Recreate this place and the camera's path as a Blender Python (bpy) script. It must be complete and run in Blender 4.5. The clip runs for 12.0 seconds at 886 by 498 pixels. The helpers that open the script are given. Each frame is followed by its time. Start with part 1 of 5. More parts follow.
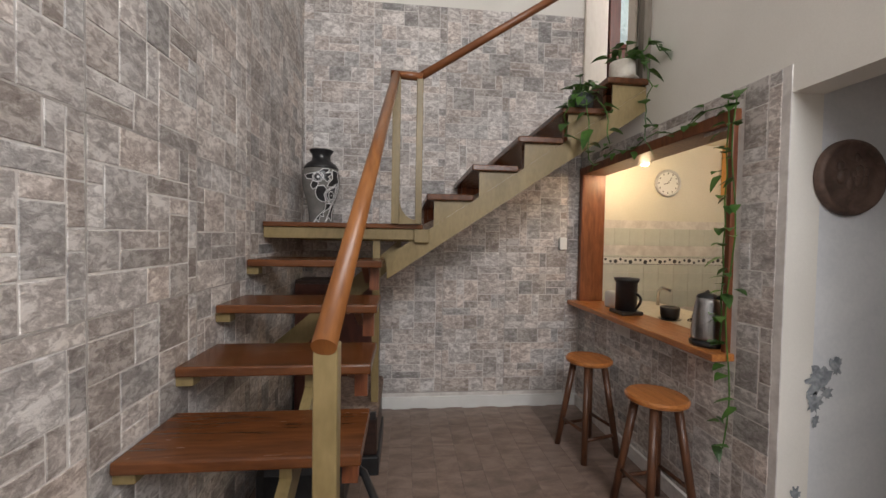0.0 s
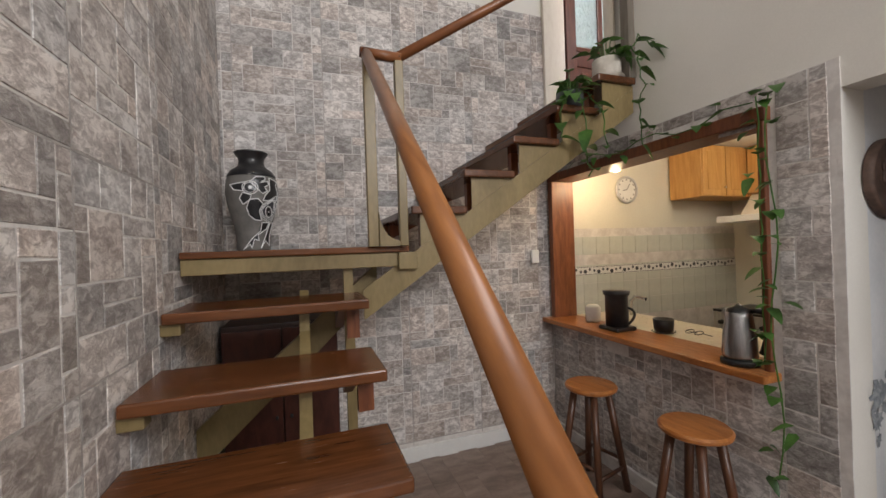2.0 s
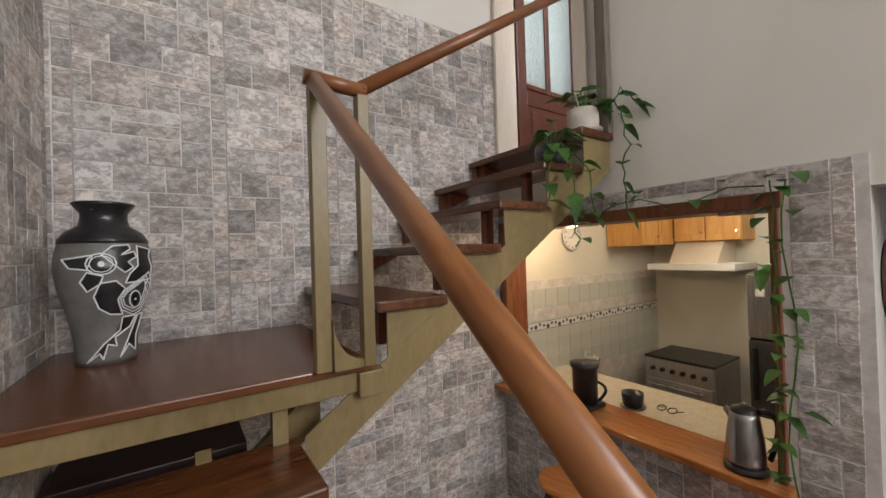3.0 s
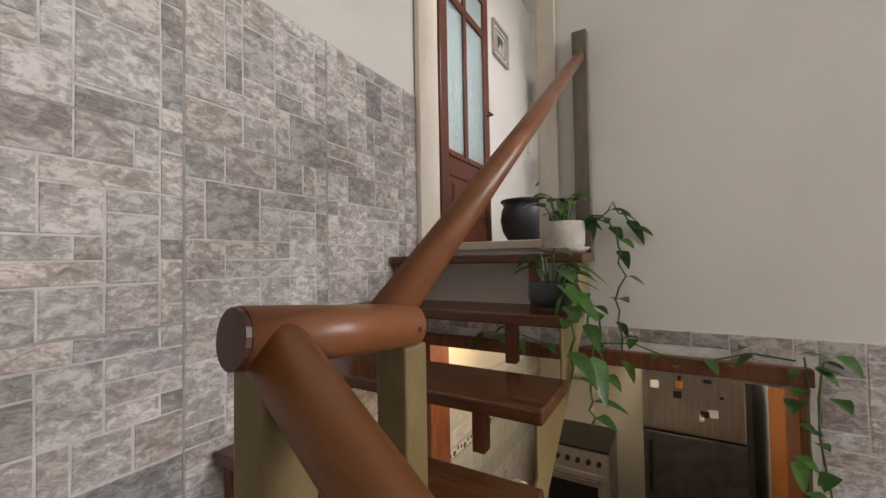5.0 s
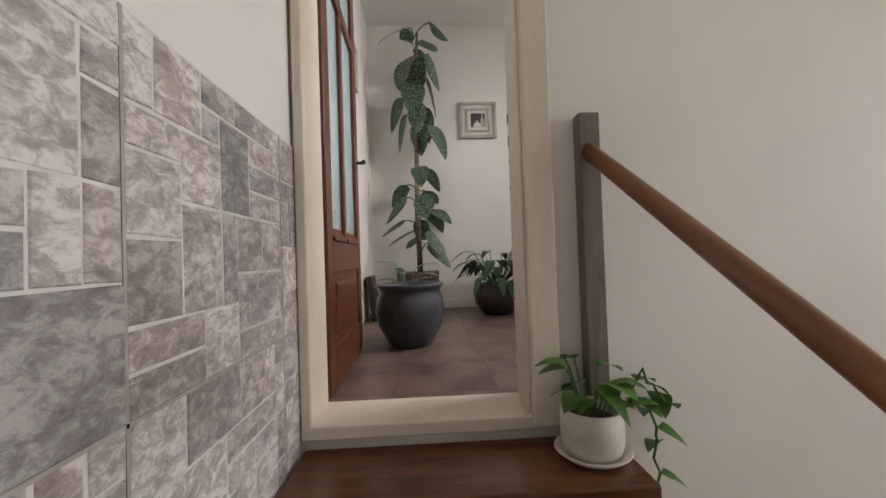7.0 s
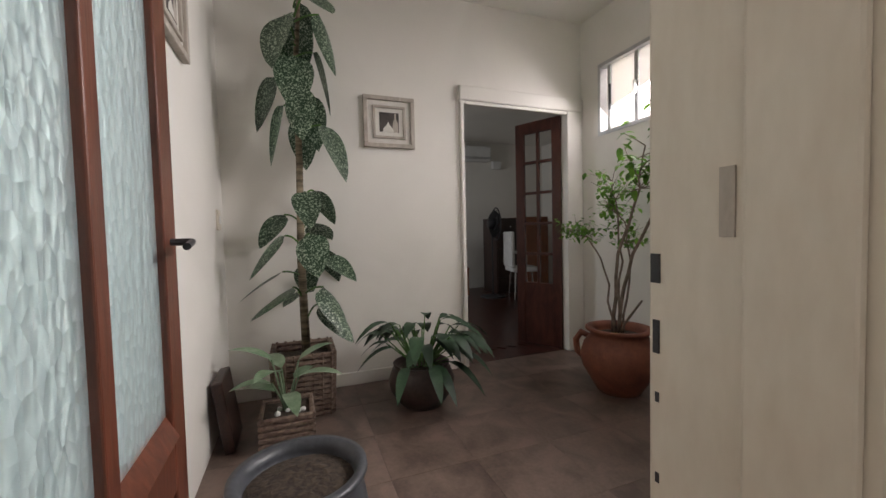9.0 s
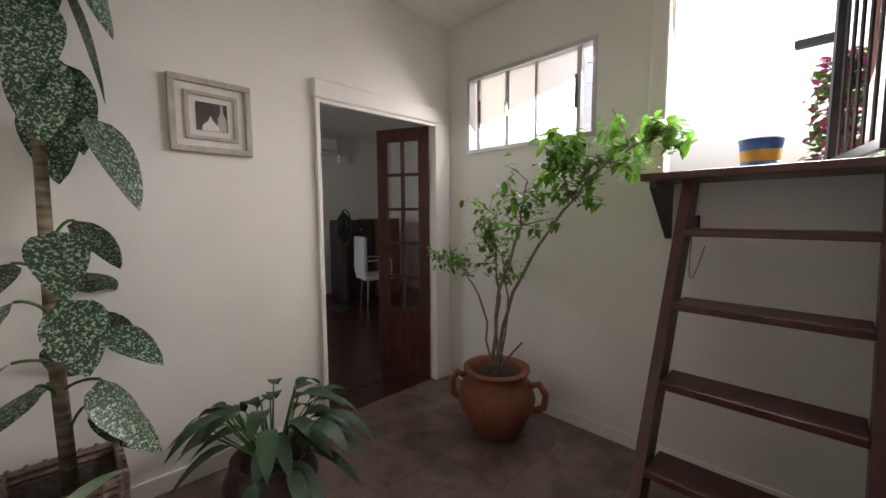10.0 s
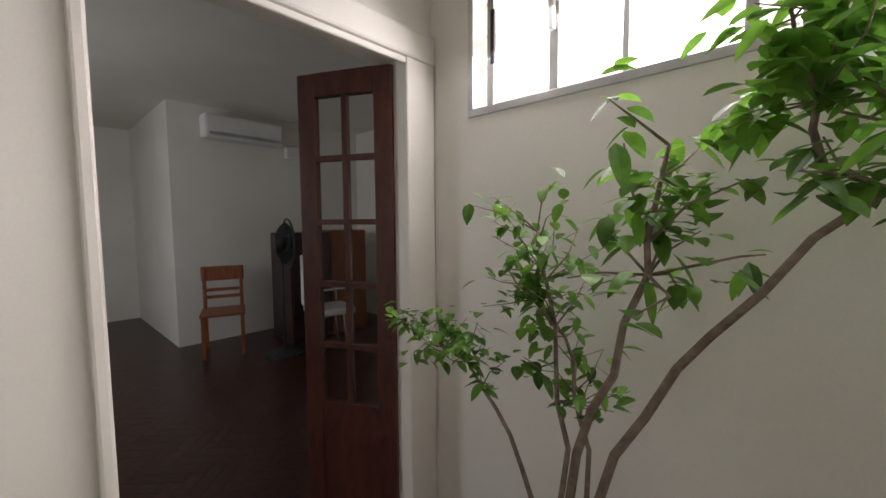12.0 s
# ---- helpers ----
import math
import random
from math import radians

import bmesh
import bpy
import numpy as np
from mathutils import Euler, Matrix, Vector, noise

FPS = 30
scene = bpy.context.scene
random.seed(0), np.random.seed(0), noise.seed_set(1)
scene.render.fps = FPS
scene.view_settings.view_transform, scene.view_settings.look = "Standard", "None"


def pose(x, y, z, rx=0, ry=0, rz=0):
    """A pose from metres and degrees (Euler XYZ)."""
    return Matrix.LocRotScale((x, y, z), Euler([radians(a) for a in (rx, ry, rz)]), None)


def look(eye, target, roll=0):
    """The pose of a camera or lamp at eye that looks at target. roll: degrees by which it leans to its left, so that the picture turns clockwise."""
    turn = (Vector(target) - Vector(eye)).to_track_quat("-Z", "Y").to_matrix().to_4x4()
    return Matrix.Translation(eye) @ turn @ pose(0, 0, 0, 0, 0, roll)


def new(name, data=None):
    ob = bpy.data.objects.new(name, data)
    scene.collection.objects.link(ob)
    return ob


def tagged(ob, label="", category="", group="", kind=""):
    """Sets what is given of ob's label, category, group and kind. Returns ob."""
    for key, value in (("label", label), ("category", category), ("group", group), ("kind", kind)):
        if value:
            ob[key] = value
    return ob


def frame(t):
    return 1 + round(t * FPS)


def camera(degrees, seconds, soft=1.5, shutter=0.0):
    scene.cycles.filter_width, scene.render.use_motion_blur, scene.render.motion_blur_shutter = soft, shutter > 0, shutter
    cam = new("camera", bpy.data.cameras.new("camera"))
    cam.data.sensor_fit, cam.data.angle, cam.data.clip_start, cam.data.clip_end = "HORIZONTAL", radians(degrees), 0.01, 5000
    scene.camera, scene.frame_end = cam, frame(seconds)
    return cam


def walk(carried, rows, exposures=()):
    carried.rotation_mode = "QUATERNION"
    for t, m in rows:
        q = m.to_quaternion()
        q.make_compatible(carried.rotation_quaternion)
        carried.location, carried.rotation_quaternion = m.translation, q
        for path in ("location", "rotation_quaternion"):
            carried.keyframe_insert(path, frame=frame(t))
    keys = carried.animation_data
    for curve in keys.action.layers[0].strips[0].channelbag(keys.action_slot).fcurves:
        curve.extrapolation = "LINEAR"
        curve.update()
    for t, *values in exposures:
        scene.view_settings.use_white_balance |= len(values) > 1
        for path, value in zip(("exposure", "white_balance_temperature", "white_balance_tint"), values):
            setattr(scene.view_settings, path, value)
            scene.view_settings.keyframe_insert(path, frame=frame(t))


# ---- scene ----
cam = camera(97.7, 12.0)
METRES, EYE, TILT, LEAN, TURN = 7.6, 1.5, 0.0, 0.0, -5.7
ROWS = [
    (0.0, 0.0, 0.0, 0.0, 0.03, -1.52, -1.01),
    (0.5, -0.0027, -0.0296, -0.0099, 8.43, -6.57, -1.52),
    (1.0, -0.0109, -0.025, -0.0103, 5.97, -6.19, -1.69),
    (1.5, -0.0307, 0.0183, -0.0056, -2.12, -2.48, 0.04),
    (2.0, -0.0548, 0.0727, 0.0087, -13.62, -0.03, 1.98),
    (2.5, -0.0679, 0.1205, 0.0371, -22.57, 0.86, 2.46),
    (3.0, -0.0716, 0.1533, 0.0589, -28.56, 0.56, 1.81),
    (5.0, -0.0627, 0.2791, 0.1403, -53.94, 1.55, 1.0),
    (5.5, -0.0539, 0.3123, 0.166, -62.27, 0.6, 1.65),
    (6.0, -0.0485, 0.341, 0.1856, -72.3, -0.34, 2.0),
    (6.5, -0.0179, 0.3724, 0.2007, -81.8, 0.88, 2.13),
    (7.0, 0.0099, 0.3995, 0.2191, -86.96, 1.05, 1.95),
    (9.0, 0.1484, 0.424, 0.2909, -105.07, -2.4, 1.34),
    (9.5, 0.1821, 0.4221, 0.3131, -114.29, -3.27, 1.05),
    (10.0, 0.2148, 0.42, 0.3302, -128.66, -5.04, 0.32),
    (10.5, 0.2493, 0.4033, 0.3315, -142.47, -6.23, -0.28),
    (11.0, 0.2889, 0.3786, 0.3323, -147.34, -7.65, -0.33),
    (11.5, 0.3333, 0.3418, 0.3349, -144.07, -6.6, 0.57),
    (12.0, 0.3656, 0.2993, 0.3365, -131.77, -4.11, 0.4),
]
walk(cam, [(t, pose(0, 0, EYE, TILT, LEAN, TURN) @ pose(METRES * x, METRES * y, METRES * z, 90 + pitch, roll, yaw)) for t, x, y, z, yaw, pitch, roll in ROWS],
     exposures=((0.0, -0.06), (0.5, -0.14), (1.0, -0.09), (1.6, -0.04), (7.0, -0.08), (9.0, -0.14), (10.5, -0.18), (11.5, -0.05), (12.0, 0.0)))

# ---- world and light ----
world = bpy.data.worlds.new("sky")
scene.world = world
world.use_nodes = True
wn = world.node_tree
sky = wn.nodes.new("ShaderNodeTexSky")
sky.sky_type, sky.sun_disc = "NISHITA", False
sky.dust_density, sky.air_density = 8.0, 0.6
sky.sun_elevation, sky.sun_rotation = radians(50), radians(200)
wn.links.new(sky.outputs[0], wn.nodes["Background"].inputs[0])
wn.nodes["Background"].inputs[1].default_value = 0.24
sun = new("sun", bpy.data.lights.new("sun", "SUN"))
sun.data.energy, sun.data.angle, sun.data.color = 0.8, radians(14), (1, 0.97, 0.92)
sun.matrix_world = look((0, 0, 0), (0.25, 0.75, -0.9))


def area(name, eye, target, w, h, energy, color):
    ob = new(name, bpy.data.lights.new(name, "AREA"))
    ob.data.shape, ob.data.size, ob.data.size_y = "RECTANGLE", w, h
    ob.data.energy, ob.data.color = energy, color
    ob.matrix_world = look(eye, target)
    return ob


# stands in for an assumed, unseen window behind the start of the walk
area("assumed_window_light", (0.4, -3.55, 3.85), (1.3, 0, 2.2), 2.2, 1.4, 100, (0.98, 0.98, 1.0))
# added fill from the east that brightens the stone side wall
area("living_side_fill", (1.60, -1.7, 3.7), (-0.8, 0.6, 2.3), 1.9, 1.6, 125, (0.98, 0.98, 1.0))
area("vestibule_window_light", (3.48, 0.70, 4.76), (3.1, 2.6, 3.0), 0.95, 0.5, 14, (1.0, 0.92, 0.94))
terrace = area("terrace_door_light", (2.2, 0.55, 4.8), (2.6, 3.3, 2.75), 0.75, 1.1, 42, (1.0, 0.95, 0.96))
terrace.data.spread = radians(115)
# added fill that brightens the bedroom from its unseen north side
area("bedroom_fill", (6.6, 3.62, 4.3), (7.2, 0, 3.6), 1.15, 1.15, 26, (0.97, 0.98, 1.0))


def bulb(name, at, energy, color, r=0.04):
    ob = new(name, bpy.data.lights.new(name, "POINT"))
    ob.data.energy, ob.data.color, ob.data.shadow_soft_size = energy, color, r
    ob.location = at
    return ob


bulb("hatch_lamp_light", (1.94, 3.0, 2.09), 10, (1.0, 0.72, 0.42))
bulb("kitchen_lamp_light", (2.9, 2.3, 2.18), 8, (1.0, 0.95, 0.85), 0.1)

# ---- materials ----
def mat(name, c1, c2, scale=8, rough=0.6, bump=0.15, metal=0.0, stretch=(1, 1, 1), detail=6, fine=60, vary=0.0, spec=0.5, dist=0.01, grain=0.35):
    """Two colours mixed by coarse and fine noise, with relief; vary: brightness from piece to piece."""
    m = bpy.data.materials.new(name)
    m.use_nodes = True
    n, l = m.node_tree.nodes, m.node_tree.links
    b = n["Principled BSDF"]
    tc = n.new("ShaderNodeTexCoord")
    mp = n.new("ShaderNodeMapping")
    mp.inputs["Scale"].default_value = stretch
    l.new(tc.outputs["Object"], mp.inputs[0])
    src = mp.outputs[0]
    info = n.new("ShaderNodeObjectInfo")
    geo = n.new("ShaderNodeNewGeometry")
    if vary:
        s = n.new("ShaderNodeMath"); s.operation = "ADD"
        l.new(info.outputs["Random"], s.inputs[0]); l.new(geo.outputs["Random Per Island"], s.inputs[1])
        fr = n.new("ShaderNodeMath"); fr.operation = "FRACT"
        l.new(s.outputs[0], fr.inputs[0])
        k = n.new("ShaderNodeMath"); k.operation = "MULTIPLY"; k.inputs[1].default_value = 37.0
        l.new(fr.outputs[0], k.inputs[0])
        ad = n.new("ShaderNodeVectorMath"); ad.operation = "ADD"
        l.new(src, ad.inputs[0]); l.new(k.outputs[0], ad.inputs[1])
        src = ad.outputs[0]
    a = n.new("ShaderNodeTexNoise"); a.inputs["Scale"].default_value = scale; a.inputs["Detail"].default_value = detail; a.inputs["Distortion"].default_value = 0.6
    f = n.new("ShaderNodeTexNoise"); f.inputs["Scale"].default_value = fine; f.inputs["Detail"].default_value = 4
    l.new(src, a.inputs["Vector"]); l.new(src, f.inputs["Vector"])
    mx = n.new("ShaderNodeMath"); mx.operation = "MULTIPLY_ADD"; mx.inputs[1].default_value = grain
    l.new(f.outputs[0], mx.inputs[0]); l.new(a.outputs[0], mx.inputs[2])
    ramp = n.new("ShaderNodeValToRGB")
    ramp.color_ramp.elements[0].position, ramp.color_ramp.elements[1].position = 0.325 + grain / 2, 0.675 + grain / 2
    ramp.color_ramp.elements[0].color, ramp.color_ramp.elements[1].color = (*c1, 1), (*c2, 1)
    l.new(mx.outputs[0], ramp.inputs[0])
    col = ramp.outputs[0]
    if vary:
        hs = n.new("ShaderNodeHueSaturation")
        mr = n.new("ShaderNodeMapRange"); mr.inputs["To Min"].default_value = 1 - vary; mr.inputs["To Max"].default_value = 1 + vary
        pw = n.new("ShaderNodeMath"); pw.operation = "POWER"; pw.inputs[1].default_value = 0.55
        l.new(fr.outputs[0], pw.inputs[0]); l.new(pw.outputs[0], mr.inputs[0]); l.new(mr.outputs[0], hs.inputs["Value"]); l.new(col, hs.inputs["Color"])
        col = hs.outputs[0]
    l.new(col, b.inputs["Base Color"])
    rr = n.new("ShaderNodeMapRange"); rr.inputs["To Min"].default_value = rough - 0.08; rr.inputs["To Max"].default_value = min(1, rough + 0.08)
    l.new(f.outputs[0], rr.inputs[0]); l.new(rr.outputs[0], b.inputs["Roughness"])
    b.inputs["Metallic"].default_value = metal
    b.inputs["Specular IOR Level"].default_value = spec
    if bump:
        bp = n.new("ShaderNodeBump"); bp.inputs["Strength"].default_value = bump; bp.inputs["Distance"].default_value = dist
        l.new(mx.outputs[0], bp.inputs["Height"]); l.new(bp.outputs[0], b.inputs["Normal"])
    return m


def glow(name, color, strength):
    m = bpy.data.materials.new(name)
    m.use_nodes = True
    b = m.node_tree.nodes["Principled BSDF"]
    b.inputs["Base Color"].default_value = (*color, 1)
    b.inputs["Emission Color"].default_value = (*color, 1)
    b.inputs["Emission Strength"].default_value = strength
    return m


def glass(name, rough=0.0, color=(1, 1, 1), bump=0.0):
    m = bpy.data.materials.new(name)
    m.use_nodes = True
    n, l = m.node_tree.nodes, m.node_tree.links
    b = n["Principled BSDF"]
    b.inputs["Base Color"].default_value = (*color, 1)
    b.inputs["Roughness"].default_value = rough
    b.inputs["Transmission Weight"].default_value = 1.0
    b.inputs["IOR"].default_value = 1.3
    if bump:
        t = n.new("ShaderNodeTexVoronoi"); t.inputs["Scale"].default_value = 45
        tc = n.new("ShaderNodeTexCoord"); mp = n.new("ShaderNodeMapping"); mp.inputs["Scale"].default_value = (1, 1, 0.6)
        l.new(tc.outputs["Object"], mp.inputs[0]); l.new(mp.outputs[0], t.inputs["Vector"])
        bp = n.new("ShaderNodeBump"); bp.inputs["Strength"].default_value = bump; bp.inputs["Distance"].default_value = 0.02
        l.new(t.outputs[0], bp.inputs["Height"]); l.new(bp.outputs[0], b.inputs["Normal"])
    return m


def split_stone(name):
    """Grey-taupe split-face stone: chalky flakes on darker beds, a tint of its own for each stone."""
    m = bpy.data.materials.new(name)
    m.use_nodes = True
    n, l = m.node_tree.nodes, m.node_tree.links
    b = n["Principled BSDF"]
    tc, info, geo = n.new("ShaderNodeTexCoord"), n.new("ShaderNodeObjectInfo"), n.new("ShaderNodeNewGeometry")
    s = n.new("ShaderNodeMath"); s.operation = "ADD"
    l.new(info.outputs["Random"], s.inputs[0]); l.new(geo.outputs["Random Per Island"], s.inputs[1])
    fr = n.new("ShaderNodeMath"); fr.operation = "FRACT"
    l.new(s.outputs[0], fr.inputs[0])
    k = n.new("ShaderNodeMath"); k.operation = "MULTIPLY"; k.inputs[1].default_value = 53.0
    l.new(fr.outputs[0], k.inputs[0])
    ad = n.new("ShaderNodeVectorMath"); ad.operation = "ADD"
    l.new(tc.outputs["Object"], ad.inputs[0]); l.new(k.outputs[0], ad.inputs[1])
    mp = n.new("ShaderNodeMapping"); mp.inputs["Scale"].default_value = (0.8, 0.8, 1.25); mp.inputs["Rotation"].default_value = (0.35, 0.35, 0)
    l.new(ad.outputs[0], mp.inputs[0])

    def noise(scale, detail, rough, dist):
        t = n.new("ShaderNodeTexNoise")
        t.inputs["Scale"].default_value, t.inputs["Detail"].default_value = scale, detail
        t.inputs["Roughness"].default_value, t.inputs["Distortion"].default_value = rough, dist
        l.new(mp.outputs[0], t.inputs["Vector"])
        return t.outputs[0]

    flakes, beds, grit = noise(34, 8, 0.68, 0.7), noise(9, 5, 0.55, 0.3), noise(150, 3, 0.6, 0.0)
    a = n.new("ShaderNodeMath"); a.operation = "MULTIPLY_ADD"; a.inputs[1].default_value = 0.55
    l.new(beds, a.inputs[0]); l.new(flakes, a.inputs[2])
    c = n.new("ShaderNodeMath"); c.operation = "MULTIPLY_ADD"; c.inputs[1].default_value = 0.22
    l.new(grit, c.inputs[0]); l.new(a.outputs[0], c.inputs[2])
    ramp = n.new("ShaderNodeValToRGB")
    e = ramp.color_ramp.elements
    e[0].position, e[0].color = 0.66, (0.24, 0.212, 0.198, 1)
    e[1].position, e[1].color = 1.06, (0.70, 0.66, 0.63, 1)
    for p, col in ((0.86, (0.43, 0.392, 0.37, 1)),):
        q = e.new(p); q.color = col
    l.new(c.outputs[0], ramp.inputs[0])
    mr = n.new("ShaderNodeMapRange"); mr.inputs["To Min"].default_value = 0.58; mr.inputs["To Max"].default_value = 1.2
    pw = n.new("ShaderNodeMath"); pw.operation = "POWER"; pw.inputs[1].default_value = 0.6
    l.new(fr.outputs[0], pw.inputs[0]); l.new(pw.outputs[0], mr.inputs[0])
    sat = n.new("ShaderNodeMath"); sat.operation = "MULTIPLY"; sat.inputs[1].default_value = 7.0
    l.new(fr.outputs[0], sat.inputs[0])
    fs = n.new("ShaderNodeMath"); fs.operation = "FRACT"
    l.new(sat.outputs[0], fs.inputs[0])
    ms = n.new("ShaderNodeMapRange"); ms.inputs["To Min"].default_value = 0.6; ms.inputs["To Max"].default_value = 1.7
    l.new(fs.outputs[0], ms.inputs[0])
    hs = n.new("ShaderNodeHueSaturation")
    l.new(mr.outputs[0], hs.inputs["Value"]); l.new(ms.outputs[0], hs.inputs["Saturation"]); l.new(ramp.outputs[0], hs.inputs["Color"])
    l.new(hs.outputs[0], b.inputs["Base Color"])
    b.inputs["Roughness"].default_value = 0.5
    bp = n.new("ShaderNodeBump"); bp.inputs["Strength"].default_value = 0.5; bp.inputs["Distance"].default_value = 0.012
    l.new(c.outputs[0], bp.inputs["Height"]); l.new(bp.outputs[0], b.inputs["Normal"])
    return m


M_STONE = split_stone("stone")
M_SEAM = mat("grey_tile_joint", (0.34, 0.31, 0.29), (0.44, 0.41, 0.385), 14, 0.8, 0.2)
M_MORTAR = mat("stone_joint", (0.58, 0.545, 0.52), (0.76, 0.73, 0.70), 10, 0.8, 0.3)
M_WHITE = mat("white_wall_paint", (0.72, 0.695, 0.64), (0.80, 0.775, 0.72), 1.2, 0.55, 0.06, fine=140)
M_CREAM = mat("cream_gloss_paint", (0.62, 0.55, 0.45), (0.74, 0.68, 0.58), 3, 0.35, 0.08, stretch=(1, 1, 0.3))
M_PASSAGE = mat("chalky_white_paint", (0.6, 0.62, 0.64), (0.72, 0.73, 0.74), 2, 0.5, 0.08)
M_CHIP = mat("bare_plaster_patch", (0.16, 0.18, 0.2), (0.36, 0.38, 0.4), 30, 0.8, 0.3)
M_TEXT = mat("combed_plaster", (0.34, 0.335, 0.325), (0.52, 0.515, 0.50), 5, 0.75, 0.8, stretch=(1, 1.2, 16), fine=20, dist=0.02)
M_FLOOR = mat("taupe_floor_tile", (0.15, 0.105, 0.085), (0.27, 0.20, 0.165), 5, 0.35, 0.1, stretch=(1, 2.5, 1), vary=0.10)
M_VFLOOR = mat("brown_stoneware_tile", (0.085, 0.058, 0.046), (0.19, 0.135, 0.11), 5, 0.4, 0.12, vary=0.03)
M_GROUTV = mat("brown_grout", (0.08, 0.056, 0.045), (0.13, 0.095, 0.08), 20, 0.9, 0.1)
M_GROUTF = mat("taupe_grout", (0.13, 0.095, 0.078), (0.18, 0.14, 0.12), 20, 0.9, 0.1)
M_TREAD = mat("varnished_tread_wood", (0.082, 0.028, 0.010), (0.15, 0.053, 0.018), 4, 0.24, 0.04, stretch=(0.8, 7, 7), fine=16)
M_TREAD2 = mat("varnished_tread_wood_cross", (0.075, 0.027, 0.012), (0.135, 0.05, 0.02), 4, 0.24, 0.04, stretch=(7, 0.8, 7), fine=16)
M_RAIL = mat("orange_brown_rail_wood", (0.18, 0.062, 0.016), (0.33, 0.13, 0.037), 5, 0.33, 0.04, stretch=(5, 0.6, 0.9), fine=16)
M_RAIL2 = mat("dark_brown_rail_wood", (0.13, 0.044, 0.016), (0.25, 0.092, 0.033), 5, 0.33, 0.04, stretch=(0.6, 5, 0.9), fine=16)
M_KHAKI = mat("olive_khaki_paint", (0.17, 0.122, 0.05), (0.27, 0.2, 0.09), 5, 0.4, 0.12, stretch=(1, 1, 0.4))
M_UPR = mat("red_brown_wood", (0.13, 0.04, 0.018), (0.22, 0.075, 0.03), 6, 0.4, 0.08, stretch=(8, 8, 1))
M_ORANGE = mat("honey_wood", (0.3, 0.1, 0.025), (0.48, 0.19, 0.055), 5, 0.3, 0.06, stretch=(8, 1, 8))
M_STOOL = mat("dark_stool_wood", (0.06, 0.023, 0.011), (0.115, 0.045, 0.02), 6, 0.4, 0.1, stretch=(6, 6, 1))
M_MAHOG = mat("mahogany_door_wood", (0.075, 0.022, 0.012), (0.15, 0.045, 0.024), 6, 0.33, 0.08, stretch=(8, 8, 0.8))
M_LADDER = mat("dark_ladder_wood", (0.05, 0.015, 0.010), (0.095, 0.030, 0.020), 6, 0.38, 0.08, stretch=(3, 3, 1))
M_DARK = mat("black_plastic", (0.012, 0.012, 0.013), (0.022, 0.022, 0.024), 20, 0.35, 0.04)
M_STEEL = mat("brushed_steel", (0.35, 0.35, 0.36), (0.5, 0.5, 0.5), 4, 0.3, 0.03, metal=1.0, stretch=(30, 30, 1))
M_INOX = mat("satin_inox", (0.36, 0.36, 0.36), (0.48, 0.48, 0.47), 4, 0.35, 0.03, metal=0.45, stretch=(1, 30, 1))
M_CHROME = mat("chrome", (0.6, 0.6, 0.62), (0.7, 0.7, 0.72), 4, 0.12, 0.0, metal=1.0)
M_IRON = mat("black_iron", (0.02, 0.02, 0.022), (0.035, 0.035, 0.04), 20, 0.45, 0.1)
M_TILEK = mat("pale_kitchen_tile", (0.58, 0.6, 0.55), (0.66, 0.68, 0.62), 4, 0.22, 0.03)
M_KWALL = mat("warm_kitchen_paint", (0.68, 0.65, 0.56), (0.76, 0.73, 0.64), 2, 0.6, 0.05)
M_CAB = mat("kitchen_cabinet_wood", (0.5, 0.25, 0.07), (0.64, 0.36, 0.12), 4, 0.4, 0.05, stretch=(6, 6, 0.8))
M_COUNTER = mat("cream_worktop", (0.62, 0.55, 0.42), (0.72, 0.66, 0.54), 20, 0.3, 0.03)
M_VASE = mat("grey_vase_glaze", (0.13, 0.125, 0.115), (0.19, 0.18, 0.165), 14, 0.5, 0.08)
M_VBLACK = mat("black_vase_glaze", (0.01, 0.01, 0.012), (0.02, 0.02, 0.022), 14, 0.3, 0.05)
M_VWHITE = mat("white_slip", (0.7, 0.7, 0.7), (0.8, 0.8, 0.8), 14, 0.5, 0.05)
M_TERRA = mat("terracotta", (0.15, 0.045, 0.026), (0.25, 0.085, 0.046), 7, 0.65, 0.15)
M_GREYPOT = mat("charcoal_glaze", (0.035, 0.038, 0.045), (0.075, 0.08, 0.09), 9, 0.42, 0.1)
M_BROWNPOT = mat("dark_brown_glaze", (0.03, 0.018, 0.014), (0.07, 0.045, 0.038), 9, 0.4, 0.1)
M_WPOT = mat("whitewashed_clay", (0.5, 0.45, 0.38), (0.66, 0.61, 0.54), 12, 0.7, 0.15)
M_SOIL = mat("potting_soil", (0.02, 0.014, 0.01), (0.07, 0.05, 0.035), 40, 0.95, 0.8)
M_WICKER = mat("brown_wicker", (0.1, 0.065, 0.05), (0.24, 0.17, 0.13), 30, 0.7, 0.4, stretch=(1, 1, 2))
M_LEAF = mat("green_leaf", (0.035, 0.085, 0.02), (0.09, 0.2, 0.04), 8, 0.38, 0.1, vary=0.35)
M_FICUS = mat("ficus_leaf", (0.055, 0.15, 0.02), (0.17, 0.34, 0.04), 6, 0.38, 0.1, vary=0.45)
M_DIEFF = mat("speckled_leaf", (0.018, 0.048, 0.022), (0.34, 0.42, 0.31), 95, 0.36, 0.1, vary=0.15, fine=230)
M_DLEAF = mat("dark_glossy_leaf", (0.012, 0.028, 0.014), (0.035, 0.07, 0.036), 7, 0.5, 0.08, vary=0.3, spec=0.3)
M_BARK = mat("pale_bark", (0.13, 0.095, 0.07), (0.27, 0.21, 0.16), 25, 0.85, 0.4)
